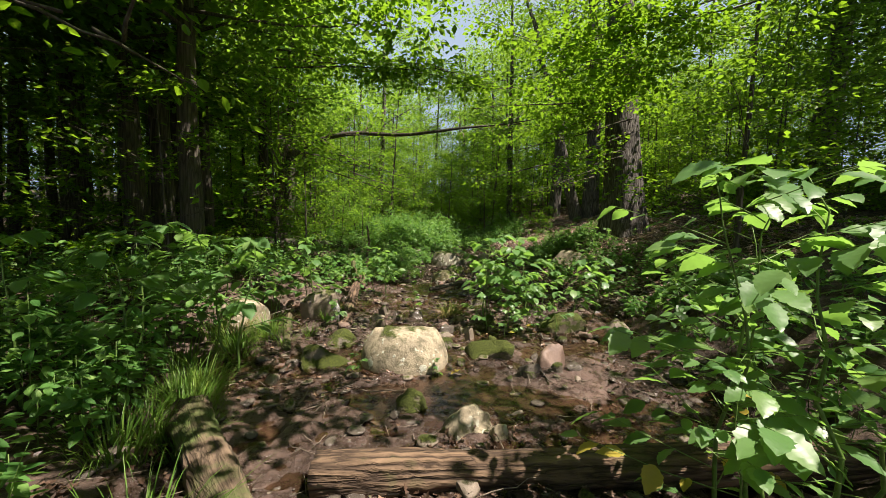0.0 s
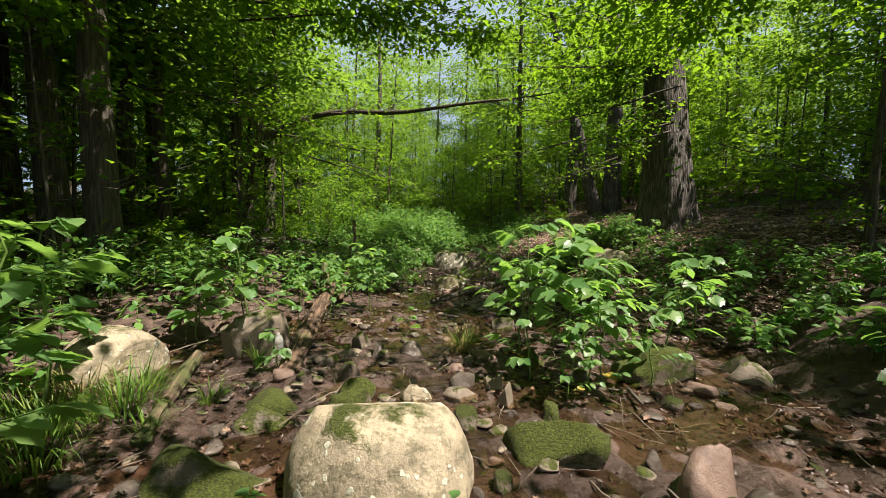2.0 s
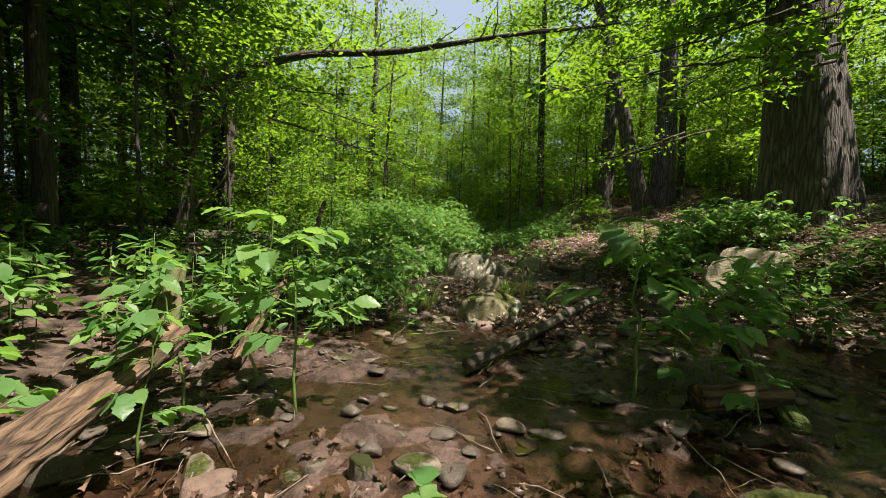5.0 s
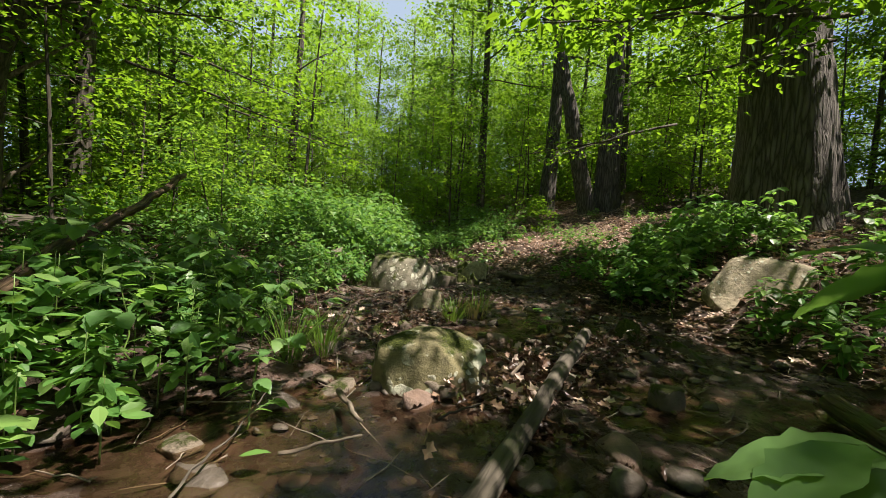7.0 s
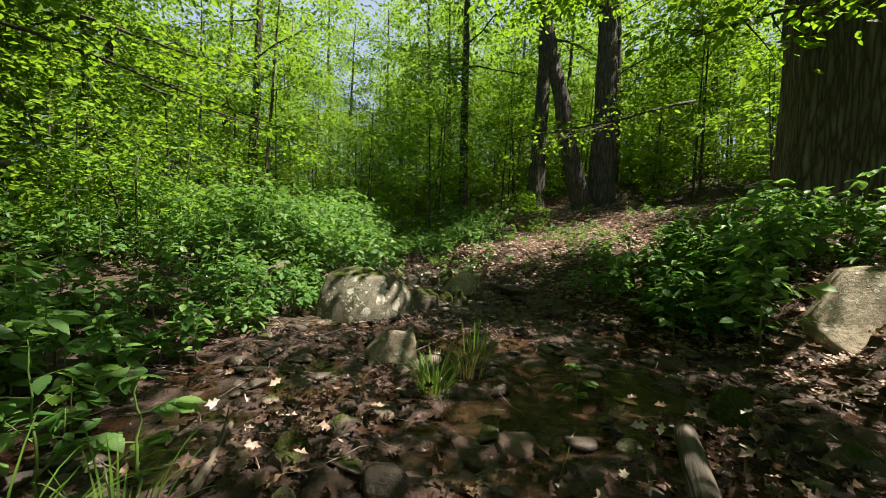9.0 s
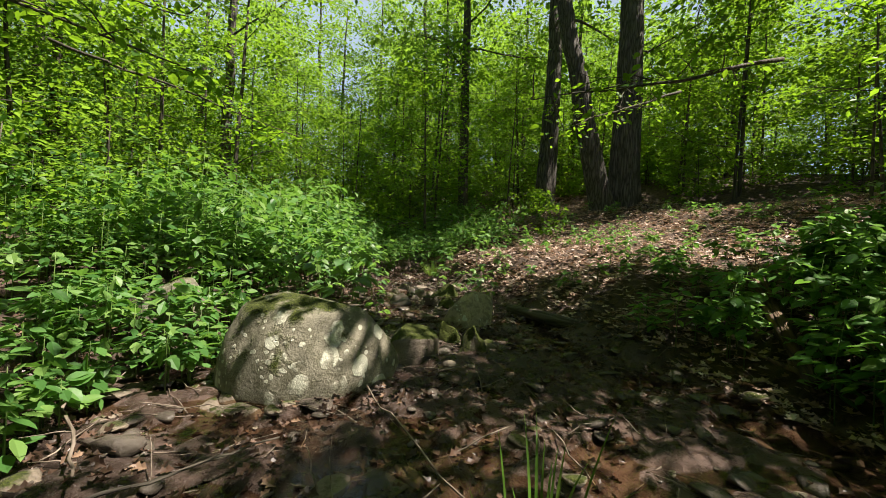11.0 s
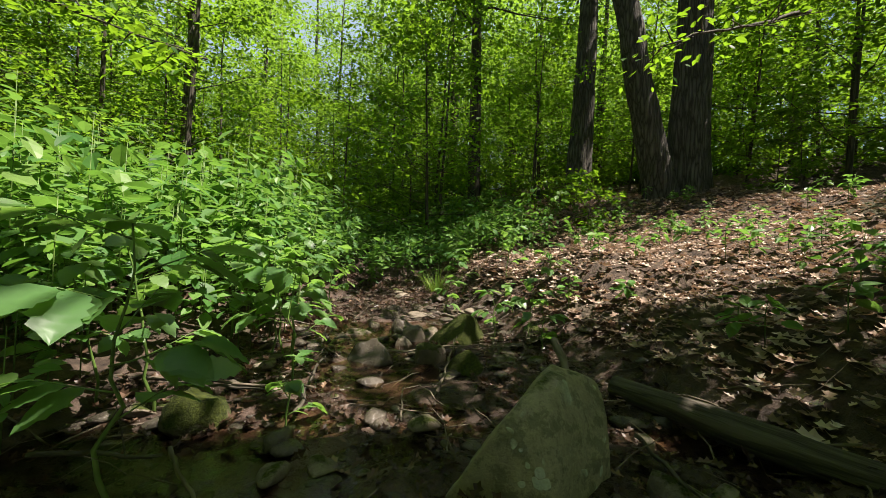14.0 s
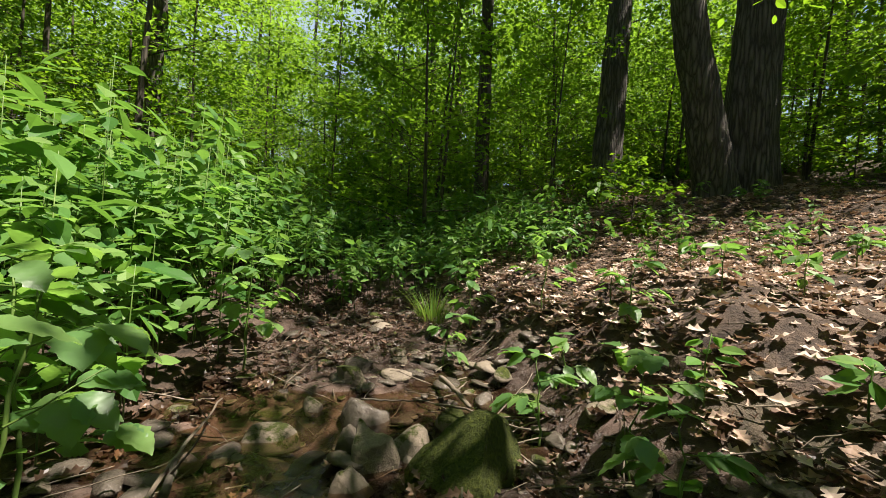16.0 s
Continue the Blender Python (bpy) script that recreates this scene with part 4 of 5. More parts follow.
stick(-0.50, 18.15, 0.66, 17.77, 0.08, 0.012, 0)
stick(-0.31, 17.36, 0.19, 17.25, 0.05, 0.011, 1)
stick(0.16, 17.35, 0.47, 16.83, 0.05, 0.009, 2)
stick(2.12, 17.68, 1.82, 16.97, 0.1, 0.015, 3)
stick(2.13, 17.20, 1.96, 16.61, 0.06, 0.01, 4)
stick(2.44, 17.62, 2.69, 16.83, 0.12, 0.006, 5)
stick(2.72, 17.02, 3.00, 16.55, 0.1, 0.008, 6)
stick(0.59, 17.65, 0.65, 18.41, 0.05, 0.012, 7)
stick(1.11, 18.59, 1.79, 18.45, 0.1, 0.007, 8)
stick(1.33, 17.81, 1.65, 18.78, 0.06, 0.009, 9)
stick(-0.46, 18.14, 0.43, 17.82, 0.06, 0.011, 10)
stick(1.09, 17.47, 1.14, 17.81, 0.05, 0.006, 11)
stick(2.71, 17.80, 2.86, 17.15, 0.1, 0.008, 12)
stick(-1.00, 10.36, -0.91, 11.13, 0.06, 0.006, 13)
stick(-0.72, 10.59, -0.39, 10.67, 0.05, 0.009, 14)
stick(-0.55, 11.19, -0.40, 10.74, 0.08, 0.018, 15)
stick(-0.03, 10.84, 0.21, 10.94, 0.06, 0.008, 16)
stick(0.53, 11.39, 0.65, 11.49, 0.1, 0.015, 17)
stick(0.59, 18.90, 0.57, 19.62, 0.06, 0.009, 18)
stick(1.28, 19.63, 1.63, 19.43, 0.1, 0.006, 19)
stick(1.68, 19.51, 2.03, 19.05, 0.12, 0.007, 20)
stick(1.79, 19.93, 1.84, 19.39, 0.08, 0.02, 21)
stick(0.63, 18.90, 0.59, 19.08, 0.05, 0.018, 22)
stick(-1.25, 5.36, -0.91, 6.11, 0.05, 0.006, 23)
stick(-1.23, 5.50, -0.72, 5.43, 0.06, 0.006, 24)
stick(1.60, 6.14, 1.56, 5.79, 0.04, 0.018, 25)
stick(-2.86, 6.77, -2.83, 7.18, 0.15, 0.012, 26)
stick(-3.07, 6.48, -2.70, 6.84, 0.15, 0.008, 27)
stick(-1.16, 3.77, -0.86, 3.98, 0.05, 0.008, 28)
stick(-1.29, 3.56, -1.27, 3.85, 0.05, 0.012, 29)
stick(-0.67, 3.88, -0.21, 3.91, 0.04, 0.007, 30)
stick(1.18, 4.74, 1.27, 4.24, 0.03, 0.014, 31)
stick(-0.64, 12.25, -0.65, 12.70, 0.06, 0.022, 32)
stick(-1.26, 15.22, -0.64, 14.34, 0.1, 0.01, 33)
stick(-0.58, 14.27, 0.02, 14.52, 0.1, 0.007, 34)
stick(0.35, 15.19, 0.89, 13.41, 0.08, 0.006, 35)


def sticks():
    rng = np.random.default_rng(99)
    big = []
    for k in range(1800):
        y = rng.uniform(1.8, 23)
        x = rng.uniform(bank_l(y) - 0.6, bank_r(y) + 1.2)
        ln = rng.uniform(0.08, 0.55)
        a = rng.uniform(0, 6.28)
        x2, y2 = x + ln * math.cos(a), y + ln * math.sin(a)
        p = bend((x, y, hz(x, y) + 0.012), (x2, y2, hz(x2, y2) + 0.015 + 0.1 * rng.uniform() ** 4), 6, 0.15, rng)
        r = rng.uniform(0.0015, 0.006)
        big.append(tube_arrays(p, np.linspace(r, r * 0.5, 6), 5))
    tagged(new("twigs", mesh_from("twigs", *join(big), TWIG)), "scattered pale and dark twigs on mud and leaves", "twigs", kind="stuff")


sticks()


# ---- dead leaves ----
def litter(label, n, seed, region, size, material, lift=0.02, stand=0.5):
    rng = np.random.default_rng(seed)
    x, y = region(rng, n)
    P = np.stack([x, y, height(x, y) + rng.uniform(0.002, lift, n)], 1)
    a = rng.uniform(0, 6.28, n)
    D = np.stack([np.cos(a), np.sin(a), stand * 0.5 * rng.standard_normal(n)], 1)
    N = np.stack([stand * rng.standard_normal(n), stand * rng.standard_normal(n), np.ones(n)], 1)
    S = size * rng.uniform(0.5, 1.2, n)
    tagged(new("leaf_litter", scatter("leaf_litter", P, D, N, S, OAK_V, OAK_F, material)), label, "dead leaves", kind="stuff")


def right_bank(rng, n):
    y = rng.uniform(8, 30, n)
    return bank_r(y) + 0.15 + 8 * rng.uniform(0, 1, n) ** 1.2, y


def bed(rng, n):
    y = rng.uniform(1.6, 23, n)
    u = rng.uniform(0, 1, n)
    x = bank_l(y) - 0.4 + u * (bank_r(y) - bank_l(y) + 0.9)
    keep = fbm(x, y, 1.7, 21) + 0.45 * np.abs(2 * u - 1) - 2.2 * pool(x, y) > -0.15
    return x[keep][: len(x)], y[keep]


def litter_bed(label, n, seed, region, size, material, lift, stand):
    rng = np.random.default_rng(seed)
    x, y = region(rng, n)
    m = len(x)
    litter(label, m, seed, lambda r, k: (x, y), size, material, lift, stand)


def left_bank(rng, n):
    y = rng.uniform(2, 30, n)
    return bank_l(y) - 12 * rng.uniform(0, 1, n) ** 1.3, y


def drift(rng, n):
    """Heaps of leaves caught between the lichened boulder and the poles."""
    k = rng.integers(0, 4, n)
    cx, cy = np.array([0.55, 0.95, -0.25, 1.75])[k], np.array([11.25, 11.75, 12.75, 12.15])[k]
    return cx + 0.26 * rng.standard_normal(n), cy + 0.28 * rng.standard_normal(n)


litter("dry tan oak leaves thick on the sunlit bank", 48000, 1, right_bank, 0.098, LITTER, 0.045, 0.36)
litter_bed("wet dark brown leaves lying in the streambed", 24000, 2, bed, 0.07, LITTER_DARK, 0.035, 0.6)
litter("brown leaves on the shaded forest floor", 6500, 3, left_bank, 0.13, LITTER_DARK, 0.04, 0.45)
litter("curled brown leaves heaped against boulder and poles", 700, 4, drift, 0.095, LITTER_DARK, 0.12, 0.9)
litter("curled pinkish dry leaves caught between stones", 160, 5, drift, 0.095, LITTER, 0.13, 0.9)


# ---- herbs ----
def toothed_leaf(seed):
    """A broad toothed leaf blade 1 long, folded along its midrib and drooping to its tip."""
    rng = np.random.default_rng(seed)
    n = 13
    t = np.linspace(0, 1, n)
    wd = 0.33 * np.sin(np.pi * t ** 0.8) ** 0.85 * (1 + 0.05 * rng.standard_normal(n))
    wd[1:-1] *= 1 + 0.07 * (-1.0) ** np.arange(n - 2)
    wd[0] = wd[-1] = 0.004
    droop = -0.22 * t ** 2
    V, Fq = [], []
    for i in range(n):
        for u in (-1, -0.5, 0, 0.5, 1):
            V.append((t[i], u * wd[i], droop[i] + 0.16 * wd[i] * abs(u) + 0.015 * math.sin(i * 2.1 + u * 3)))
    for i in range(n - 1):
        for j in range(4):
            a = i * 5 + j
            Fq.append((a, a + 5, a + 6, a + 1))
    return mesh_from("leaf", V, Fq, LEAF_HERO)


LEAVES = [toothed_leaf(s) for s in range(4)]
YLEAF = toothed_leaf(9)
YLEAF.materials.clear()
YLEAF.materials.append(LEAF_YELLOW)


def set_leaf(parent, p, d, n, s, me):
    d = Vector(d).normalized()
    n = Vector(n)
    n = (n - d * n.dot(d)).normalized()
    b = n.cross(d)
    ob = new("leaf", me)
    ob.parent = parent
    ob.matrix_local = Matrix(((d.x * s, b.x * s, n.x * s, p[0]), (d.y * s, b.y * s, n.y * s, p[1]), (d.z * s, b.z * s, n.z * s, p[2]), (0, 0, 0, 1)))
    return ob


def herb(label, seed, tall, leaf, branches=5, lean=(0.1, 0.0), low=0.3, yellow=0):
    rng = np.random.default_rng(seed)
    root = empty("herb_plant", label, "plant", "broad-leaved plants along the stream")
    n = 10
    t = np.linspace(0, 1, n)
    pts = np.stack([lean[0] * t ** 1.6 * tall, lean[1] * t ** 1.6 * tall, t * tall], 1)
    pts[1:] += 0.012 * tall * rng.standard_normal((n - 1, 3))
    part("stem", mesh_from("stem", *tube_arrays(pts, np.linspace(0.006 + 0.004 * tall, 0.0025, n), 7), STEM), root, "pale green juicy stem")
    count = 0
    for i in range(branches):
        h = low + (1 - low) * (i + 0.6) / branches
        s = np.array([np.interp(h, t, pts[:, k]) for k in range(3)])
        a = i * 2.5 + rng.uniform(-0.4, 0.4)
        ln = tall * 0.36 * (1.15 - 0.6 * h) * rng.uniform(0.7, 1.2)
        e = s + np.array([math.cos(a) * ln, math.sin(a) * ln, 0.35 * ln])
        b = bend(s, e, 5, 0.05, rng)
        part("side_stem", mesh_from("side_stem", *tube_arrays(b, np.linspace(0.0035, 0.0016, 5), 5), STEM), root)
        for f in (0.34, 0.54, 0.72, 0.88, 1.0):
            p = s + (e - s) * f
            aa = a + rng.uniform(-1.3, 1.3) * (1.15 - f * 0.6)
            d = (math.cos(aa), math.sin(aa), rng.uniform(-0.55, 0.1))
            me = YLEAF if count < yellow else LEAVES[rng.integers(4)]
            set_leaf(root, p, d, (0.3 * rng.standard_normal(), 0.3 * rng.standard_normal(), 1), leaf * rng.uniform(0.65, 1.2), me)
            count += 1
    for k in range(4):
        aa = rng.uniform(0, 6.28)
        set_leaf(root, pts[-1], (math.cos(aa), math.sin(aa), rng.uniform(-0.2, 0.35)), (0.2, 0.1, 1), leaf * rng.uniform(0.5, 0.9), LEAVES[k])
    return root


LBL = "leafy green plant with broad toothed leaves by the stream"
HERBS = [herb(LBL, 1, 1.0, 0.15, 8, (0.15, 0.05)), herb(LBL, 2, 1.0, 0.14, 9, (-0.12, 0.1)), herb(LBL, 3, 1.0, 0.17, 7, (0.05, -0.15), 0.35), herb("low young plant with broad green leaves on the mud", 4, 0.5, 0.13, 4, (0.1, 0.1), 0.2)]
TALL = herb("tall plant with large pale sunlit leaves and yellowing lower ones", 5, 2.05, 0.135, 13, (0.14, 0.1), 0.15, 4)
put(TALL, 1.7, 2.0, 160, 1.0)
put(TALL, 2.0, 2.3, 40, 0.95)
put(TALL, 2.3, 2.0, 250, 0.95)


LUSH = herb("tall jewelweed-like plant with bright sunlit toothed leaves", 15, 1.75, 0.18, 15, (0.1, -0.05), 0.12, 2)
for x, y, turn, size in ((1.62, 2.15, 30, 1.12), (2.05, 1.9, 130, 1.2), (1.5, 1.75, 200, 0.62), (0.75, 6.4, 110, 0.7), (1.3, 6.25, 300, 0.62), (1.0, 5.95, 20, 0.4)):
    put(LUSH, x, y, turn, size)
BROAD = herb("plant with very large soft green leaves beside the path", 17, 1.15, 0.2, 6, (0.05, 0.05), 0.35)
for x, y, turn, size in ((0.66, 9.3, 20, 1.05), (1.15, 9.5, 140, 0.8), (0.5, 18.05, 60, 0.72), (0.25, 18.75, 190, 0.8), (2.3, 18.75, 250, 0.5)):
    put(BROAD, x, y, turn, size)


def herbs_at(rows):
    for k, x, y, turn, size in rows:
        put(HERBS[k], x, y, turn, size)


# beside the first pools
herbs_at([(0, -2.3, 4.35, 10, 1.55), (1, -2.7, 4.8, 80, 1.6), (2, -3.0, 5.4, 200, 1.45), (1, -3.5, 4.4, 300, 1.6), (0, -2.9, 3.6, 140, 1.5), (1, -3.3, 3.0, 20, 1.4), (2, -3.7, 5.2, 100, 1.5)])
herbs_at([(1, -2.35, 7.1, 30, 1.45), (0, -2.7, 7.6, 250, 1.2), (2, -3.1, 7.2, 90, 1.0), (0, -1.9, 8.6, 0, 0.75), (2, -2.25, 8.2, 120, 0.7), (1, -3.6, 8.2, 60, 0.9)])
herbs_at([(0, 0.75, 6.85, 40, 1.55), (1, 1.2, 6.75, 150, 1.4), (2, 1.6, 7.2, 260, 1.45), (0, 2.35, 6.9, 310, 1.2), (1, 0.95, 7.5, 20, 1.1), (2, 2.0, 7.8, 70, 1.1), (1, 2.9, 7.4, 190, 1.2), (0, 3.3, 8.2, 220, 1.2), (1, 1.45, 6.35, 80, 0.95), (0, 1.9, 6.3, 170, 0.85), (2, 1.1, 6.45, 320, 0.9)])
herbs_at([(0, 2.9, 4.4, 100, 0.95), (1, 3.3, 5.2, 30, 1.05), (2, 3.6, 4.2, 210, 1.1), (0, 2.6, 3.3, 340, 1.0), (1, 3.1, 2.6, 120, 1.05), (2, 3.9, 6.0, 20, 1.1)])
# by the leaning branch
herbs_at([(2, -1.75, 9.3, 60, 1.1), (0, -1.95, 9.0, 190, 0.85), (1, 0.95, 9.45, 230, 0.8), (2, 1.35, 9.6, 40, 0.95), (3, 1.2, 9.0, 70, 0.8), (0, -1.35, 9.05, 100, 1.05), (1, 1.9, 10.0, 130, 0.9)])
herbs_at([(0, -1.0, 11.2, 50, 0.7), (1, -1.3, 11.6, 100, 0.8), (2, -1.6, 11.2, 220, 0.75), (1, -1.1, 12.2, 0, 0.7), (0, -1.7, 12.3, 130, 0.85), (2, -2.2, 11.8, 310, 0.8), (3, -0.95, 10.95, 20, 0.8), (3, -0.85, 12.3, 80, 1.0), (0, -2.1, 13.0, 10, 0.8), (1, -2.7, 12.5, 60, 0.9)])
herbs_at([(1, 3.2, 13.2, 20, 0.75), (0, 3.6, 13.6, 110, 0.85), (2, 4.2, 13.7, 200, 0.8), (1, 4.7, 13.2, 290, 0.8), (0, 3.0, 13.9, 60, 0.7), (2, 3.6, 12.3, 330, 0.6), (1, 5.2, 12.8, 150, 0.8), (0, 3.5, 14.4, 250, 0.7)])
herbs_at([(0, 3.3, 13.3, 20, 0.95), (1, 3.9, 13.9, 100, 1.0), (2, 4.5, 14.2, 200, 0.95), (0, 5.0, 13.8, 310, 0.9)])
# thicket beside the upper pools
herbs_at([(2, 0.1, 17.05, 40, 1.0), (1, -0.1, 17.8, 40, 0.95), (0, -0.4, 17.9, 200, 0.85), (2, -0.9, 18.2, 90, 0.9), (1, 0.3, 18.8, 0, 0.95), (0, -0.2, 19.2, 300, 1.1), (2, -1.4, 17.6, 30, 0.9), (1, 0.5, 20.2, 160, 0.9), (3, 0.55, 17.6, 0, 0.8), (0, -1.2, 19.4, 70, 1.15), (2, 0.0, 20.8, 240, 1.1)])
herbs_at([(2, 0.4, 18.5, 120, 0.95), (3, 2.3, 18.5, 20, 0.9), (3, 2.15, 19.2, 60, 0.95), (3, 2.45, 19.5, 160, 0.8), (2, 2.3, 21.0, 200, 0.7), (3, 1.9, 20.4, 280, 0.9), (0, 2.7, 20.4, 10, 0.7), (3, 2.9, 19.6, 210, 0.9), (1, 2.4, 22.2, 0, 0.7)])
herbs_at([(3, -0.05, 4.45, 0, 0.5), (3, -0.9, 4.35, 90, 0.55), (3, -1.75, 6.45, 200, 0.9), (3, -0.6, 7.9, 20, 0.8), (3, 1.35, 12.9, 20, 0.6), (3, -1.0, 5.2, 40, 0.4)])


def herb_mass(label, n, seed, region, tall, leaf, per=26):
    """Ground cover too dense to count: stems with leaves in whorls."""
    rng = np.random.default_rng(seed)
    x, y = region(rng, n)
    n = len(x)
    z = height(x, y)
    H = tall * rng.uniform(0.55, 1.2, n)
    k = np.repeat(np.arange(n), per)
    m = len(k)
    f = rng.uniform(0.25, 1.0, m) ** 0.7
    a = rng.uniform(0, 6.28, m)
    r = 0.25 * H[k] * rng.uniform(0.15, 1.0, m) * (1.25 - 0.7 * f)
    P = np.stack([x[k] + np.cos(a) * r, y[k] + np.sin(a) * r, z[k] + H[k] * f], 1)
    D = np.stack([np.cos(a), np.sin(a), rng.uniform(-0.6, 0.15, m)], 1) + 0.3 * rng.standard_normal((m, 3))
    N = np.stack([0.3 * rng.standard_normal(m), 0.3 * rng.standard_normal(m), np.ones(m)], 1)
    me = scatter("undergrowth", P, D, N, leaf * rng.uniform(0.5, 1.2, m), OVATE_V, OVATE_F, LEAF_HERB)
    ob = tagged(new("undergrowth", me), label, "undergrowth", kind="stuff")
    st = []
    for i in range(n):
        p = np.array([(x[i], y[i], z[i] - 0.02), (x[i], y[i] + 0.03 * H[i], z[i] + H[i] * 0.6), (x[i] + 0.04 * H[i], y[i], z[i] + H[i])])
        st.append(tube_arrays(p, np.array([0.005, 0.004, 0.002]), 4))
    part("stems", mesh_from("stems", *join(st), STEM), ob)["kind"] = "stuff"


def band(x0, x1, y0, y1):
    def f(rng, n):
        y = rng.uniform(y0, y1, n)
        u = rng.uniform(0, 1, n)
        return (bank_l(y) if x0 < 0 else bank_r(y)) + x0 + u * (x1 - x0), y
    return f


herb_mass("dense green weeds beside the first shallow pools", 210, 1, band(-3.6, -0.15, 2.5, 10.5), 0.85, 0.12)
herb_mass("dense weeds and grass beside the mossy log", 150, 9, band(-3.2, -0.2, 0.9, 4.2), 0.6, 0.11)
herb_mass("leafy weeds round the flat-topped boulder", 170, 10, band(0.3, 2.6, 13.5, 15.6), 0.6, 0.12)
herb_mass("dense sunlit green weeds filling the low bank", 460, 2, band(-5.5, -0.1, 16.8, 27), 0.85, 0.12)
herb_mass("dark low weeds in the shaded woods", 220, 3, band(-10, -2.0, 6, 20), 0.5, 0.12)
herb_mass("green weeds along the foot of the slope", 200, 4, band(0.0, 2.2, 2.5, 12.5), 0.55, 0.12)
herb_mass("low green plants scattered through the leaf bank", 170, 5, band(0.2, 5.5, 13, 27), 0.35, 0.1, 16)
herb_mass("low creeping plants at the mud edge", 260, 6, band(-1.2, 0.35, 10.3, 17), 0.4, 0.1, 24)
herb_mass("green weeds on the shaded foot of the leaf bank", 22, 11, band(0.7, 2.9, 15.4, 17.6), 0.4, 0.12, 20)
herb_mass("green weeds closing the head of the stream", 240, 12, band(0.0, 2.4, 22.5, 30), 0.7, 0.12)
herb_mass("green weeds closing the head of the stream", 200, 13, band(-1.2, 1.6, 22.0, 29), 0.75, 0.12)
herb_mass("tall leafy thicket of weeds on the low bank", 170, 14, band(-4.5, -0.5, 18.4, 25), 1.35, 0.13, 34)
herb_mass("green weeds between mud and shaded woods", 90, 8, band(-2.2, -0.1, 9.5, 17), 0.55, 0.12)


def box(x0, x1, y0, y1):
    def f(rng, n):
        return rng.uniform(x0, x1, n), rng.uniform(y0, y1, n)
    return f


def understorey(label, n, seed, region, tall, wide, leaf, per):
    """Far bushes and low boughs that close the wood under the crowns."""
    rng = np.random.default_rng(seed)
    x, y = region(rng, n)
    H = tall * rng.uniform(0.4, 1.2, n)
    c = np.stack([x, y, height(x, y)], 1)
    m = 7
    ends = np.repeat(c, m, axis=0) + np.stack([0.4 * wide * rng.standard_normal(n * m), 0.4 * wide * rng.standard_normal(n * m), np.repeat(H, m) * rng.uniform(0.12, 1.0, n * m)], 1)
    ob = tagged(new("thicket", crown_leaves("thicket", ends, wide * rng.uniform(0.3, 0.6, n * m), per, leaf, rng, LEAF_FAR)), label, "undergrowth", kind="stuff")
    st = [tube_arrays(bend(c[i], ends[m * i + j], 5, 0.08, rng), np.linspace(0.03, 0.008, 5), 4) for i in range(n) for j in (0, 3)]
    part("stems", mesh_from("stems", *join(st), BARK_THIN), ob)["kind"] = "stuff"


understorey("far leafy understorey closing the wood", 210, 71, box(-40, 42, 46, 80), 6.0, 2.6, 0.42, 34)
understorey("leafy bushes under the trees ahead", 110, 72, box(-26, 26, 31, 46), 3.4, 1.8, 0.26, 40)
understorey("low leafy bushes on the wooded slope", 36, 73, box(12, 30, 22, 42), 1.6, 1.4, 0.2, 34)
understorey("yellow-green bushes on the low bank", 16, 74, box(-8.5, -3.6, 17.5, 25), 2.3, 1.1, 0.14, 60)
herb_mass("tall leafy weeds crowding the upper pools", 120, 15, band(-4.6, -0.9, 18.8, 25), 1.7, 0.19, 26)
herb_mass("tall leafy weeds crowding the upper pools", 46, 16, band(-2.2, -0.15, 18.2, 22), 1.25, 0.17, 28)


def far_green(rng, n):
    y = rng.uniform(22, 34, n)
    return rng.uniform(-7, 4.5, n), y


herb_mass("light green fern-like growth filling the hollow ahead", 420, 7, far_green, 0.95, 0.15, 24)


# ---- sedge tufts ----
def tuft(label, x, y, n, ln, seed, material, spread=0.08, droop=0.8, w=0.009):
    rng = np.random.default_rng(seed)
    root = empty("sedge_tuft", label, "grass")
    V, Fq = [], []
    for i in range(n + 1):
        if n - 14 <= i:
            if Fq:
                first = "tussock" if i == n - 14 else "blade"
                ob = part(first, mesh_from(first, V, Fq, material), root)
                if first == "tussock":
                    ob["kind"] = "stuff"
                V, Fq = [], []
            if i == n:
                break
        a = rng.uniform(0, 6.28)
        r = spread * math.sqrt(rng.uniform())
        L = ln * rng.uniform(0.5, 1.15)
        out = rng.uniform(0.15, 0.6) * L
        dr = droop * rng.uniform(0.3, 1.1)
        o = len(V)
        sx, sy = -math.sin(a) * w * 0.5, math.cos(a) * w * 0.5
        for k in range(7):
            t = k / 6
            px = math.cos(a) * (r + out * t ** 1.3)
            py = math.sin(a) * (r + out * t ** 1.3)
            pz = L * (t - dr * t * t * 0.75)
            q = 1 - t ** 2.2
            V += [(px - sx * q, py - sy * q, pz), (px, py, pz - 0.25 * w * q), (px + sx * q, py + sy * q, pz)]
        for k in range(6):
            for j in range(2):
                b = o + k * 3 + j
                Fq.append((b, b + 1, b + 4, b + 3))
    root.matrix_basis = pose(x, y, hz(x, y) - 0.02)
    return root


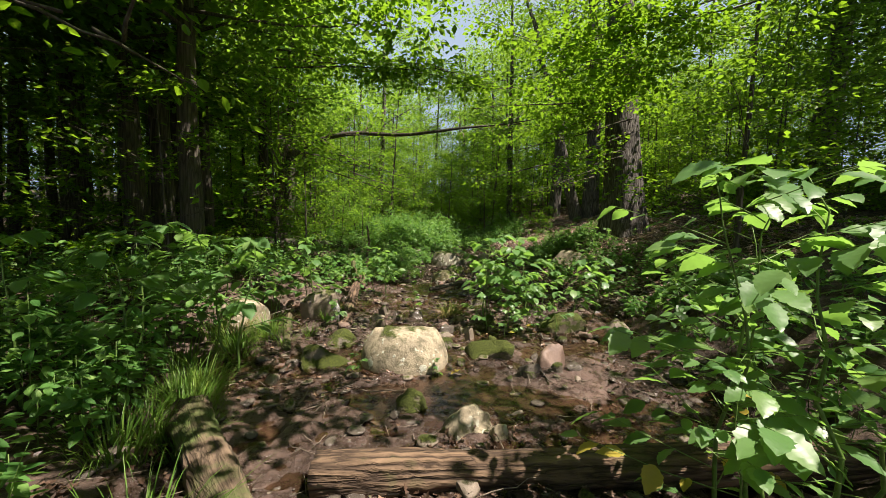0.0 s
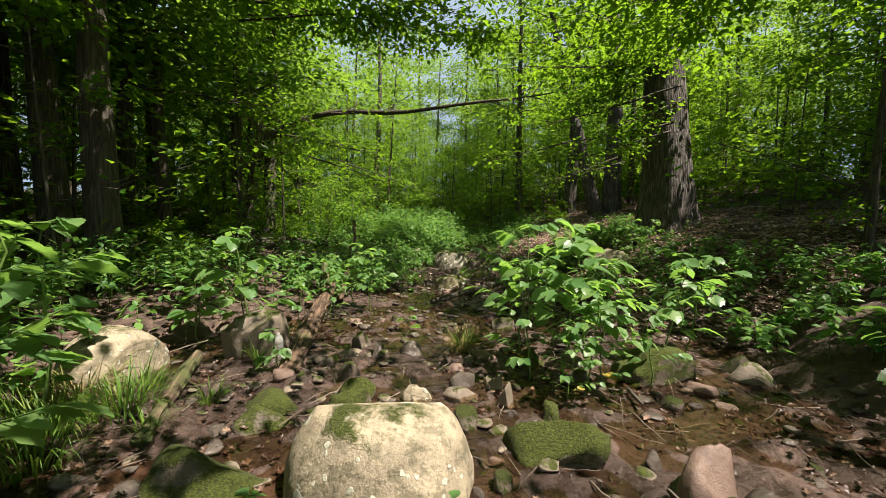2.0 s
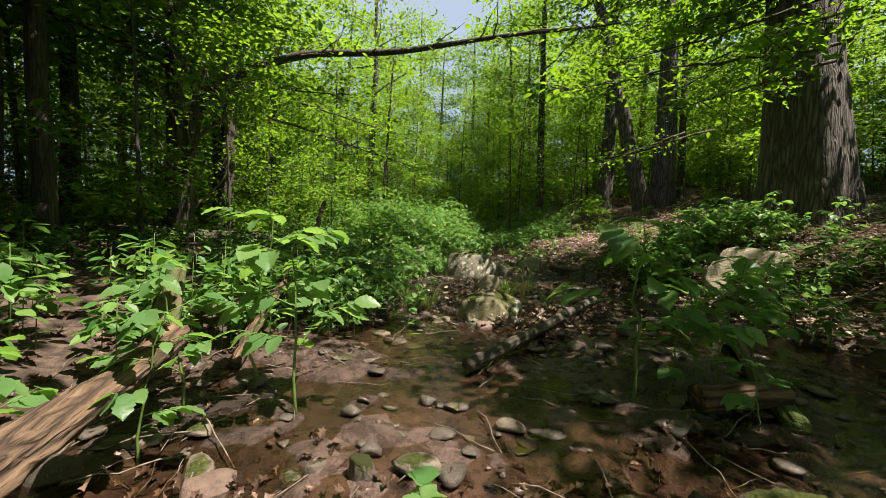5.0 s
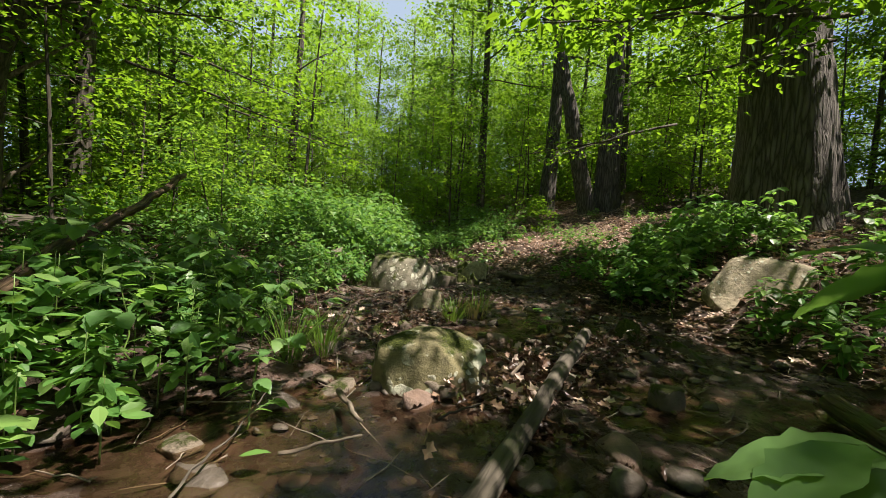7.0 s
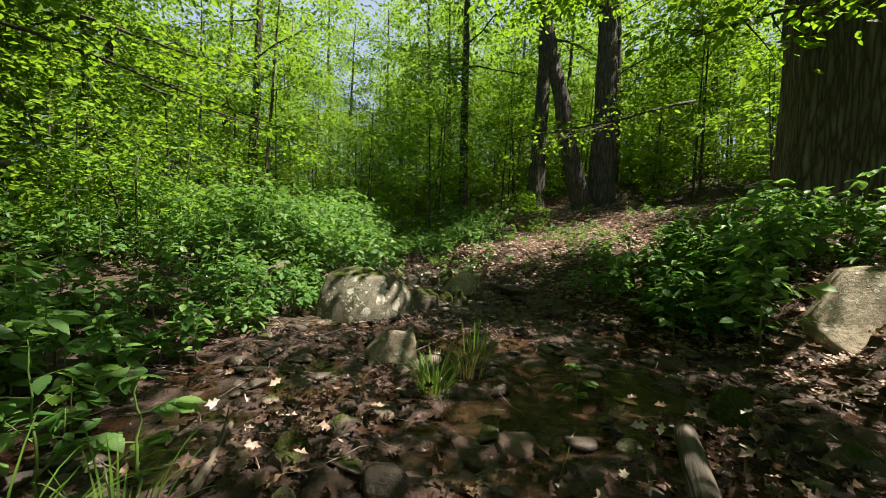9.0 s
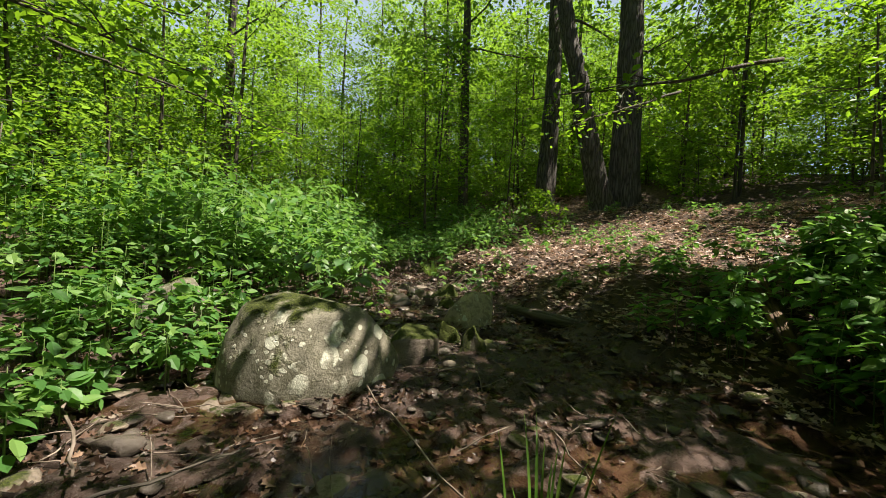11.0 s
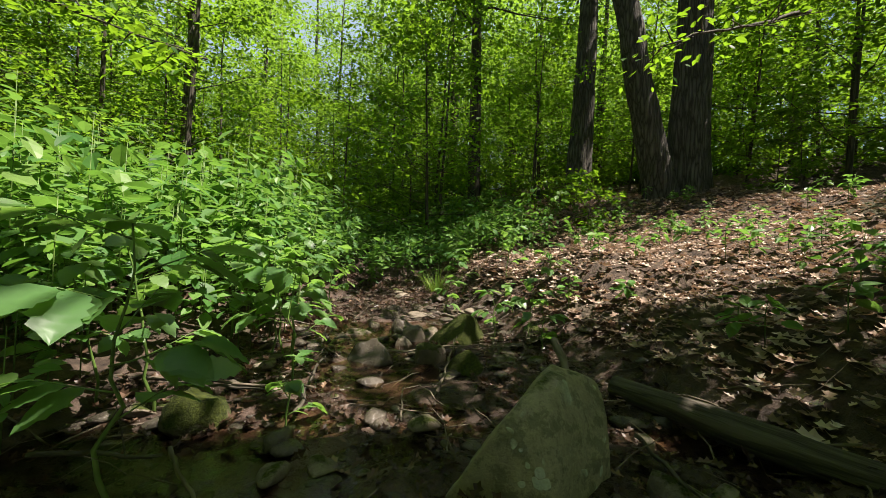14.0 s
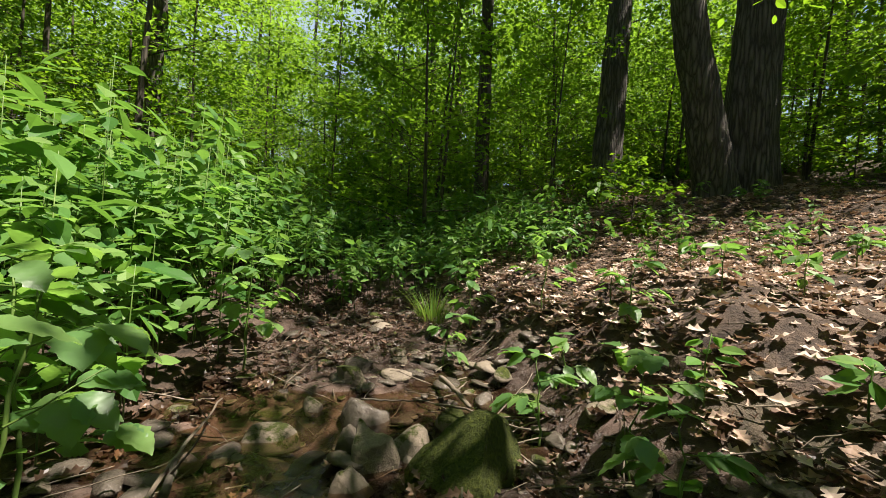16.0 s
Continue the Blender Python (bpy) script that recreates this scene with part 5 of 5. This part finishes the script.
tuft("drooping sedge tuft with straw-coloured dead blades", 0.12, 7.25, 150, 0.5, 1, GRASS_DRY, 0.12, 1.25)
tuft("green sedge among the dry blades", 0.16, 7.3, 90, 0.5, 2, GRASS, 0.12, 1.1)
tuft("lush green grass clump at the stream edge", -1.35, 1.75, 160, 0.75, 3, GRASS, 0.2, 1.1, 0.01)
tuft("lush green grass clump at the stream edge", -2.2, 2.6, 160, 0.7, 4, GRASS, 0.22, 1.1, 0.01)
tuft("lush green grass clump at the stream edge", -2.4, 3.9, 160, 0.6, 5, GRASS, 0.22, 1.15)
for i, (x, y, n, ln) in enumerate(((-2.15, 3.35, 170, 0.62), (-2.5, 3.65, 170, 0.66), (-1.95, 2.95, 150, 0.6), (-2.95, 4.45, 170, 0.6), (-2.6, 4.95, 120, 0.5), (-2.85, 5.3, 120, 0.5), (-2.3, 3.05, 150, 0.66))):
    tuft("dark green sedge clump drooping over the mud", x, y, n, ln, 60 + i, GRASS, 0.24, 1.15, 0.01)
for i, (x, y) in enumerate(((-2.75, 5.2), (-3.3, 5.5), (-2.45, 5.45))):
    tuft("drooping green sedge clump by the whitish boulder", x, y, 130, 0.55, 80 + i, GRASS, 0.22, 1.2)
tuft("grass hanging over the whitish boulder", -3.1, 5.75, 140, 0.6, 6, GRASS_DRY, 0.22, 1.2)
tuft("grass hanging over the whitish boulder", -2.75, 6.0, 80, 0.5, 7, GRASS, 0.15, 1.2)
tuft("bright grass blades in front of the log", 0.95, 1.5, 60, 0.45, 8, GRASS, 0.2, 0.8, 0.01)
tuft("bright grass blades in front of the log", 0.3, 1.2, 30, 0.75, 9, GRASS, 0.25, 0.9, 0.014)
tuft("long arching bright grass at the stream edge", -1.05, 0.95, 90, 0.85, 20, GRASS, 0.2, 1.0, 0.011)
tuft("long arching bright grass at the stream edge", -1.6, 1.25, 110, 0.8, 21, GRASS, 0.25, 1.1, 0.011)
tuft("lush bright grass among tall plants", 1.5, 1.25, 90, 0.6, 22, GRASS, 0.3, 1.0, 0.011)
tuft("bright grass blades in front of the log", 1.6, 1.6, 90, 0.5, 10, GRASS, 0.25, 0.9, 0.01)
tuft("small grass clump on the mud", -1.95, 5.7, 50, 0.35, 11, GRASS, 0.1, 1.1)
tuft("small grass clump on the mud", -2.15, 5.3, 40, 0.35, 12, GRASS, 0.1, 1.0)
tuft("upright grass beside the pool", 0.45, 13.1, 110, 0.42, 13, GRASS, 0.12, 0.8)
tuft("straw-coloured grass beside the pool", 0.8, 13.5, 60, 0.4, 14, GRASS_DRY, 0.16, 0.9)
tuft("bright upright grass clump on the stream bank", 2.0, 21.5, 120, 0.6, 15, GRASS, 0.14, 0.6)
tuft("tall arching grass by the muddy bank", -0.95, 11.75, 70, 0.75, 16, GRASS, 0.08, 0.8)
tuft("tall arching grass by the muddy bank", -0.75, 12.0, 50, 0.6, 17, GRASS, 0.08, 0.8)
tuft("long grass blades at the wet mud edge", -2.0, 6.6, 40, 0.4, 18, GRASS, 0.08, 1.0)
tuft("long grass blades beside the pool", 0.95, 13.9, 26, 0.5, 19, GRASS, 0.2, 0.5, 0.012)


# ---- a bottle left behind the driftwood ----
def bottle(x, y):
    root = empty("plastic_bottle", "clear ribbed plastic bottle standing behind driftwood", "bottle")
    prof = [(0.0, 0.0), (0.045, 0.0), (0.052, 0.012)]
    for i in range(9):
        z = 0.025 + i * 0.022
        prof += [(0.053, z), (0.049, z + 0.011)]
    prof += [(0.053, 0.225), (0.05, 0.25), (0.035, 0.285), (0.016, 0.305), (0.014, 0.325), (0.0, 0.325)]
    sides = 28
    a = np.linspace(0, 2 * np.pi, sides, endpoint=False)
    V = np.array([(r * math.cos(t), r * math.sin(t), z) for r, z in prof for t in a])
    Fq = np.array([(i * sides + j, i * sides + (j + 1) % sides, (i + 1) * sides + (j + 1) % sides, (i + 1) * sides + j) for i in range(len(prof) - 1) for j in range(sides)])
    part("body", mesh_from("body", V, Fq, PLASTIC), root)
    root.matrix_basis = pose(x, y, 0.0, 6, 4, 0)


bottle(-1.83, 6.63)

# leafy branches that hang into view
add_branch_or_shade_bough(6.4, 13.8, 5.0, (3.4, 12.0, 3.6), 1, 130, 0.14)
add_branch_or_shade_bough(6.2, 14.0, 4.2, (3.6, 14.6, 3.4), 2, 130, 0.13)
add_branch_or_shade_bough(6.6, 14.4, 5.6, (2.6, 15.6, 4.6), 3, 60, 0.13)
add_branch_or_shade_bough(-6.0, 16.5, 4.5, (-2.6, 14.6, 3.6), 5, 140, 0.13)
add_branch_or_shade_bough(-5.5, 19.5, 5.0, (-2.0, 18.6, 3.8), 6, 140, 0.13)
add_branch_or_shade_bough(-7.5, 12.0, 4.6, (-4.0, 11.0, 3.9), 7, 140, 0.13)
add_branch_or_shade_bough(7.5, 20.5, 4.6, (4.2, 19.6, 3.2), 8, 60, 0.12)
add_branch_or_shade_bough(6.1, 13.6, 4.4, (0.9, 12.8, 3.1), 9, 150, 0.13)
add_branch_or_shade_bough(6.5, 17.5, 3.9, (2.2, 16.9, 2.6), 10, 60, 0.12)
add_branch_or_shade_bough(-5.5, 17.5, 3.9, (-1.3, 17.3, 2.6), 11, 150, 0.12)
add_branch_or_shade_bough(-5.5, 21.5, 4.4, (-0.8, 20.2, 2.7), 12, 150, 0.12)
add_branch_or_shade_bough(-4.6, 2.4, 3.9, (-1.7, 2.2, 2.7), 14, 60, 0.1)
# boughs added to shade the bed, drawn from the great tree and its neighbours
for k, (a, e) in enumerate((((6.5, 14.6, 7.4), (0.8, 9.4, 6.4)), ((6.4, 14.9, 6.8), (0.3, 12.0, 5.8)), ((6.5, 15.0, 6.6), (3.4, 14.4, 5.8)), ((6.6, 15.6, 6.4), (4.0, 15.2, 5.2)), ((6.6, 15.2, 7.0), (4.2, 14.4, 6.2)), ((6.6, 13.4, 8.5), (3.6, 8.2, 7.6)))):
    add_branch_or_shade_bough(*a, e, 20 + k, 260, 0.15)
# wide leafy boughs added only to keep the lower bed in shade, mostly above view
for k, (a, e) in enumerate((((6.6, 14.9, 6.6), (4.6, 9.6, 5.4)), ((6.3, 14.6, 6.9), (2.6, 10.6, 5.7)), ((-4.6, -1.6, 7.0), (1.2, 1.2, 5.3)), ((-6.0, 9.4, 7.0), (-1.4, 7.6, 6.2)), ((-6.4, 14.4, 7.5), (-1.6, 12.4, 6.4)))):
    add_branch_or_shade_bough(*a, e, 40 + k, 560, 0.16, 1.0)
# further added boughs, set along the sun's slant to shade chosen spots
add_branch_or_shade_bough(-6.2, 9.3, 6.9, (1.7, 5.9, 5.9), 57, 150, 0.15, 0.7, 0.85)
add_branch_or_shade_bough(8.6, 3.0, 6.5, (2.7, 2.7, 5.9), 58, 170, 0.15, 0.6, 0.8)
add_branch_or_shade_bough(8.8, 7.0, 6.6, (2.7, 9.0, 5.7), 59, 460, 0.15, 0.8, 0.55)
add_branch_or_shade_bough(6.6, 15.8, 7.0, (2.9, 18.1, 5.8), 60, 560, 0.15, 0.7, 0.4)
add_branch_or_shade_bough(6.7, 15.6, 7.0, (5.5, 17.3, 6.2), 67, 250, 0.15, 0.5, 0.3)
add_branch_or_shade_bough(6.4, 14.8, 6.7, (2.3, 15.0, 6.2), 68, 170, 0.15, 0.5, 0.7)
add_branch_or_shade_bough(-6.0, 13.6, 7.4, (1.2, 13.9, 6.6), 69, 420, 0.15, 0.8, 0.65)
# unseen boughs added some 10 m up to darken the low-side woods
add_branch_or_shade_bough(-6.2, 9.6, 10.6, (-0.9, 12.4, 10.0), 62, 900, 0.2, 1.4, 0.4)
add_branch_or_shade_bough(-6.0, 13.6, 10.4, (1.9, 13.4, 9.8), 63, 900, 0.2, 1.2, 0.6)
add_branch_or_shade_bough(-6.2, 9.6, 10.8, (2.0, 11.4, 10.2), 64, 900, 0.2, 1.3, 0.6)
# more boughs added for shade over the near margin and mud
add_branch_or_shade_bough(-5.8, 3.3, 7.4, (0.9, 2.3, 6.8), 65, 700, 0.15, 0.9, 0.5)
add_branch_or_shade_bough(8.8, 7.0, 6.9, (2.6, 9.6, 6.0), 66, 560, 0.15, 0.8, 0.6)
add_branch_or_shade_bough(-6.0, 13.5, 6.8, (0.0, 11.2, 6.0), 61, 440, 0.15, 0.8, 0.55)
add_branch_or_shade_bough(6.4, 14.8, 6.4, (0.8, 13.1, 5.5), 50, 90, 0.15, 0.5)
add_branch_or_shade_bough(-5.8, 4.6, 6.6, (-0.6, 4.2, 5.4), 51, 480, 0.15, 0.8)
add_branch_or_shade_bough(-5.8, 3.3, 6.4, (0.7, 2.3, 5.2), 53, 480, 0.15, 0.9)
add_branch_or_shade_bough(6.5, 13.0, 6.4, (2.9, 8.5, 5.2), 54, 300, 0.15, 0.8)
add_branch_or_shade_bough(-4.8, 0.5, 6.6, (0.4, 1.9, 5.2), 52, 480, 0.15, 0.7)


def fallen_leaf(label, x, y, z, size, turn, material):
    me = scatter("fallen_leaf", np.array([(0.0, 0.0, 0.0)]), np.array([(1.0, 0.0, 0.1)]), np.array([(0.1, 0.2, 1.0)]), np.array([size]), OAK_V if material is not LEAF_HERB else OVATE_V, OAK_F if material is not LEAF_HERB else OVATE_F, material)
    ob = tagged(new("fallen_leaf", me), label, "leaf")
    ob.matrix_world = pose(x, y, max(z, hz(x, y)) + 0.012, 0, 0, turn)


fallen_leaf("single bright yellow leaf on wet mud", 0.16, 4.4, 0.0, 0.14, 40, LEAF_YELLOW)
fallen_leaf("curled orange-brown oak leaf on debris", 0.5, 11.05, 0.03, 0.17, 120, LITTER)
fallen_leaf("orange-brown oak leaf on debris", 0.62, 11.15, 0.05, 0.15, 220, LITTER)
fallen_leaf("green fallen leaf on the brown mud", -0.87, 10.6, 0.0, 0.12, 10, LEAF_HERB)
fallen_leaf("large tan oak leaf standing on mud", -0.35, 16.7, 0.0, 0.16, 70, LITTER)
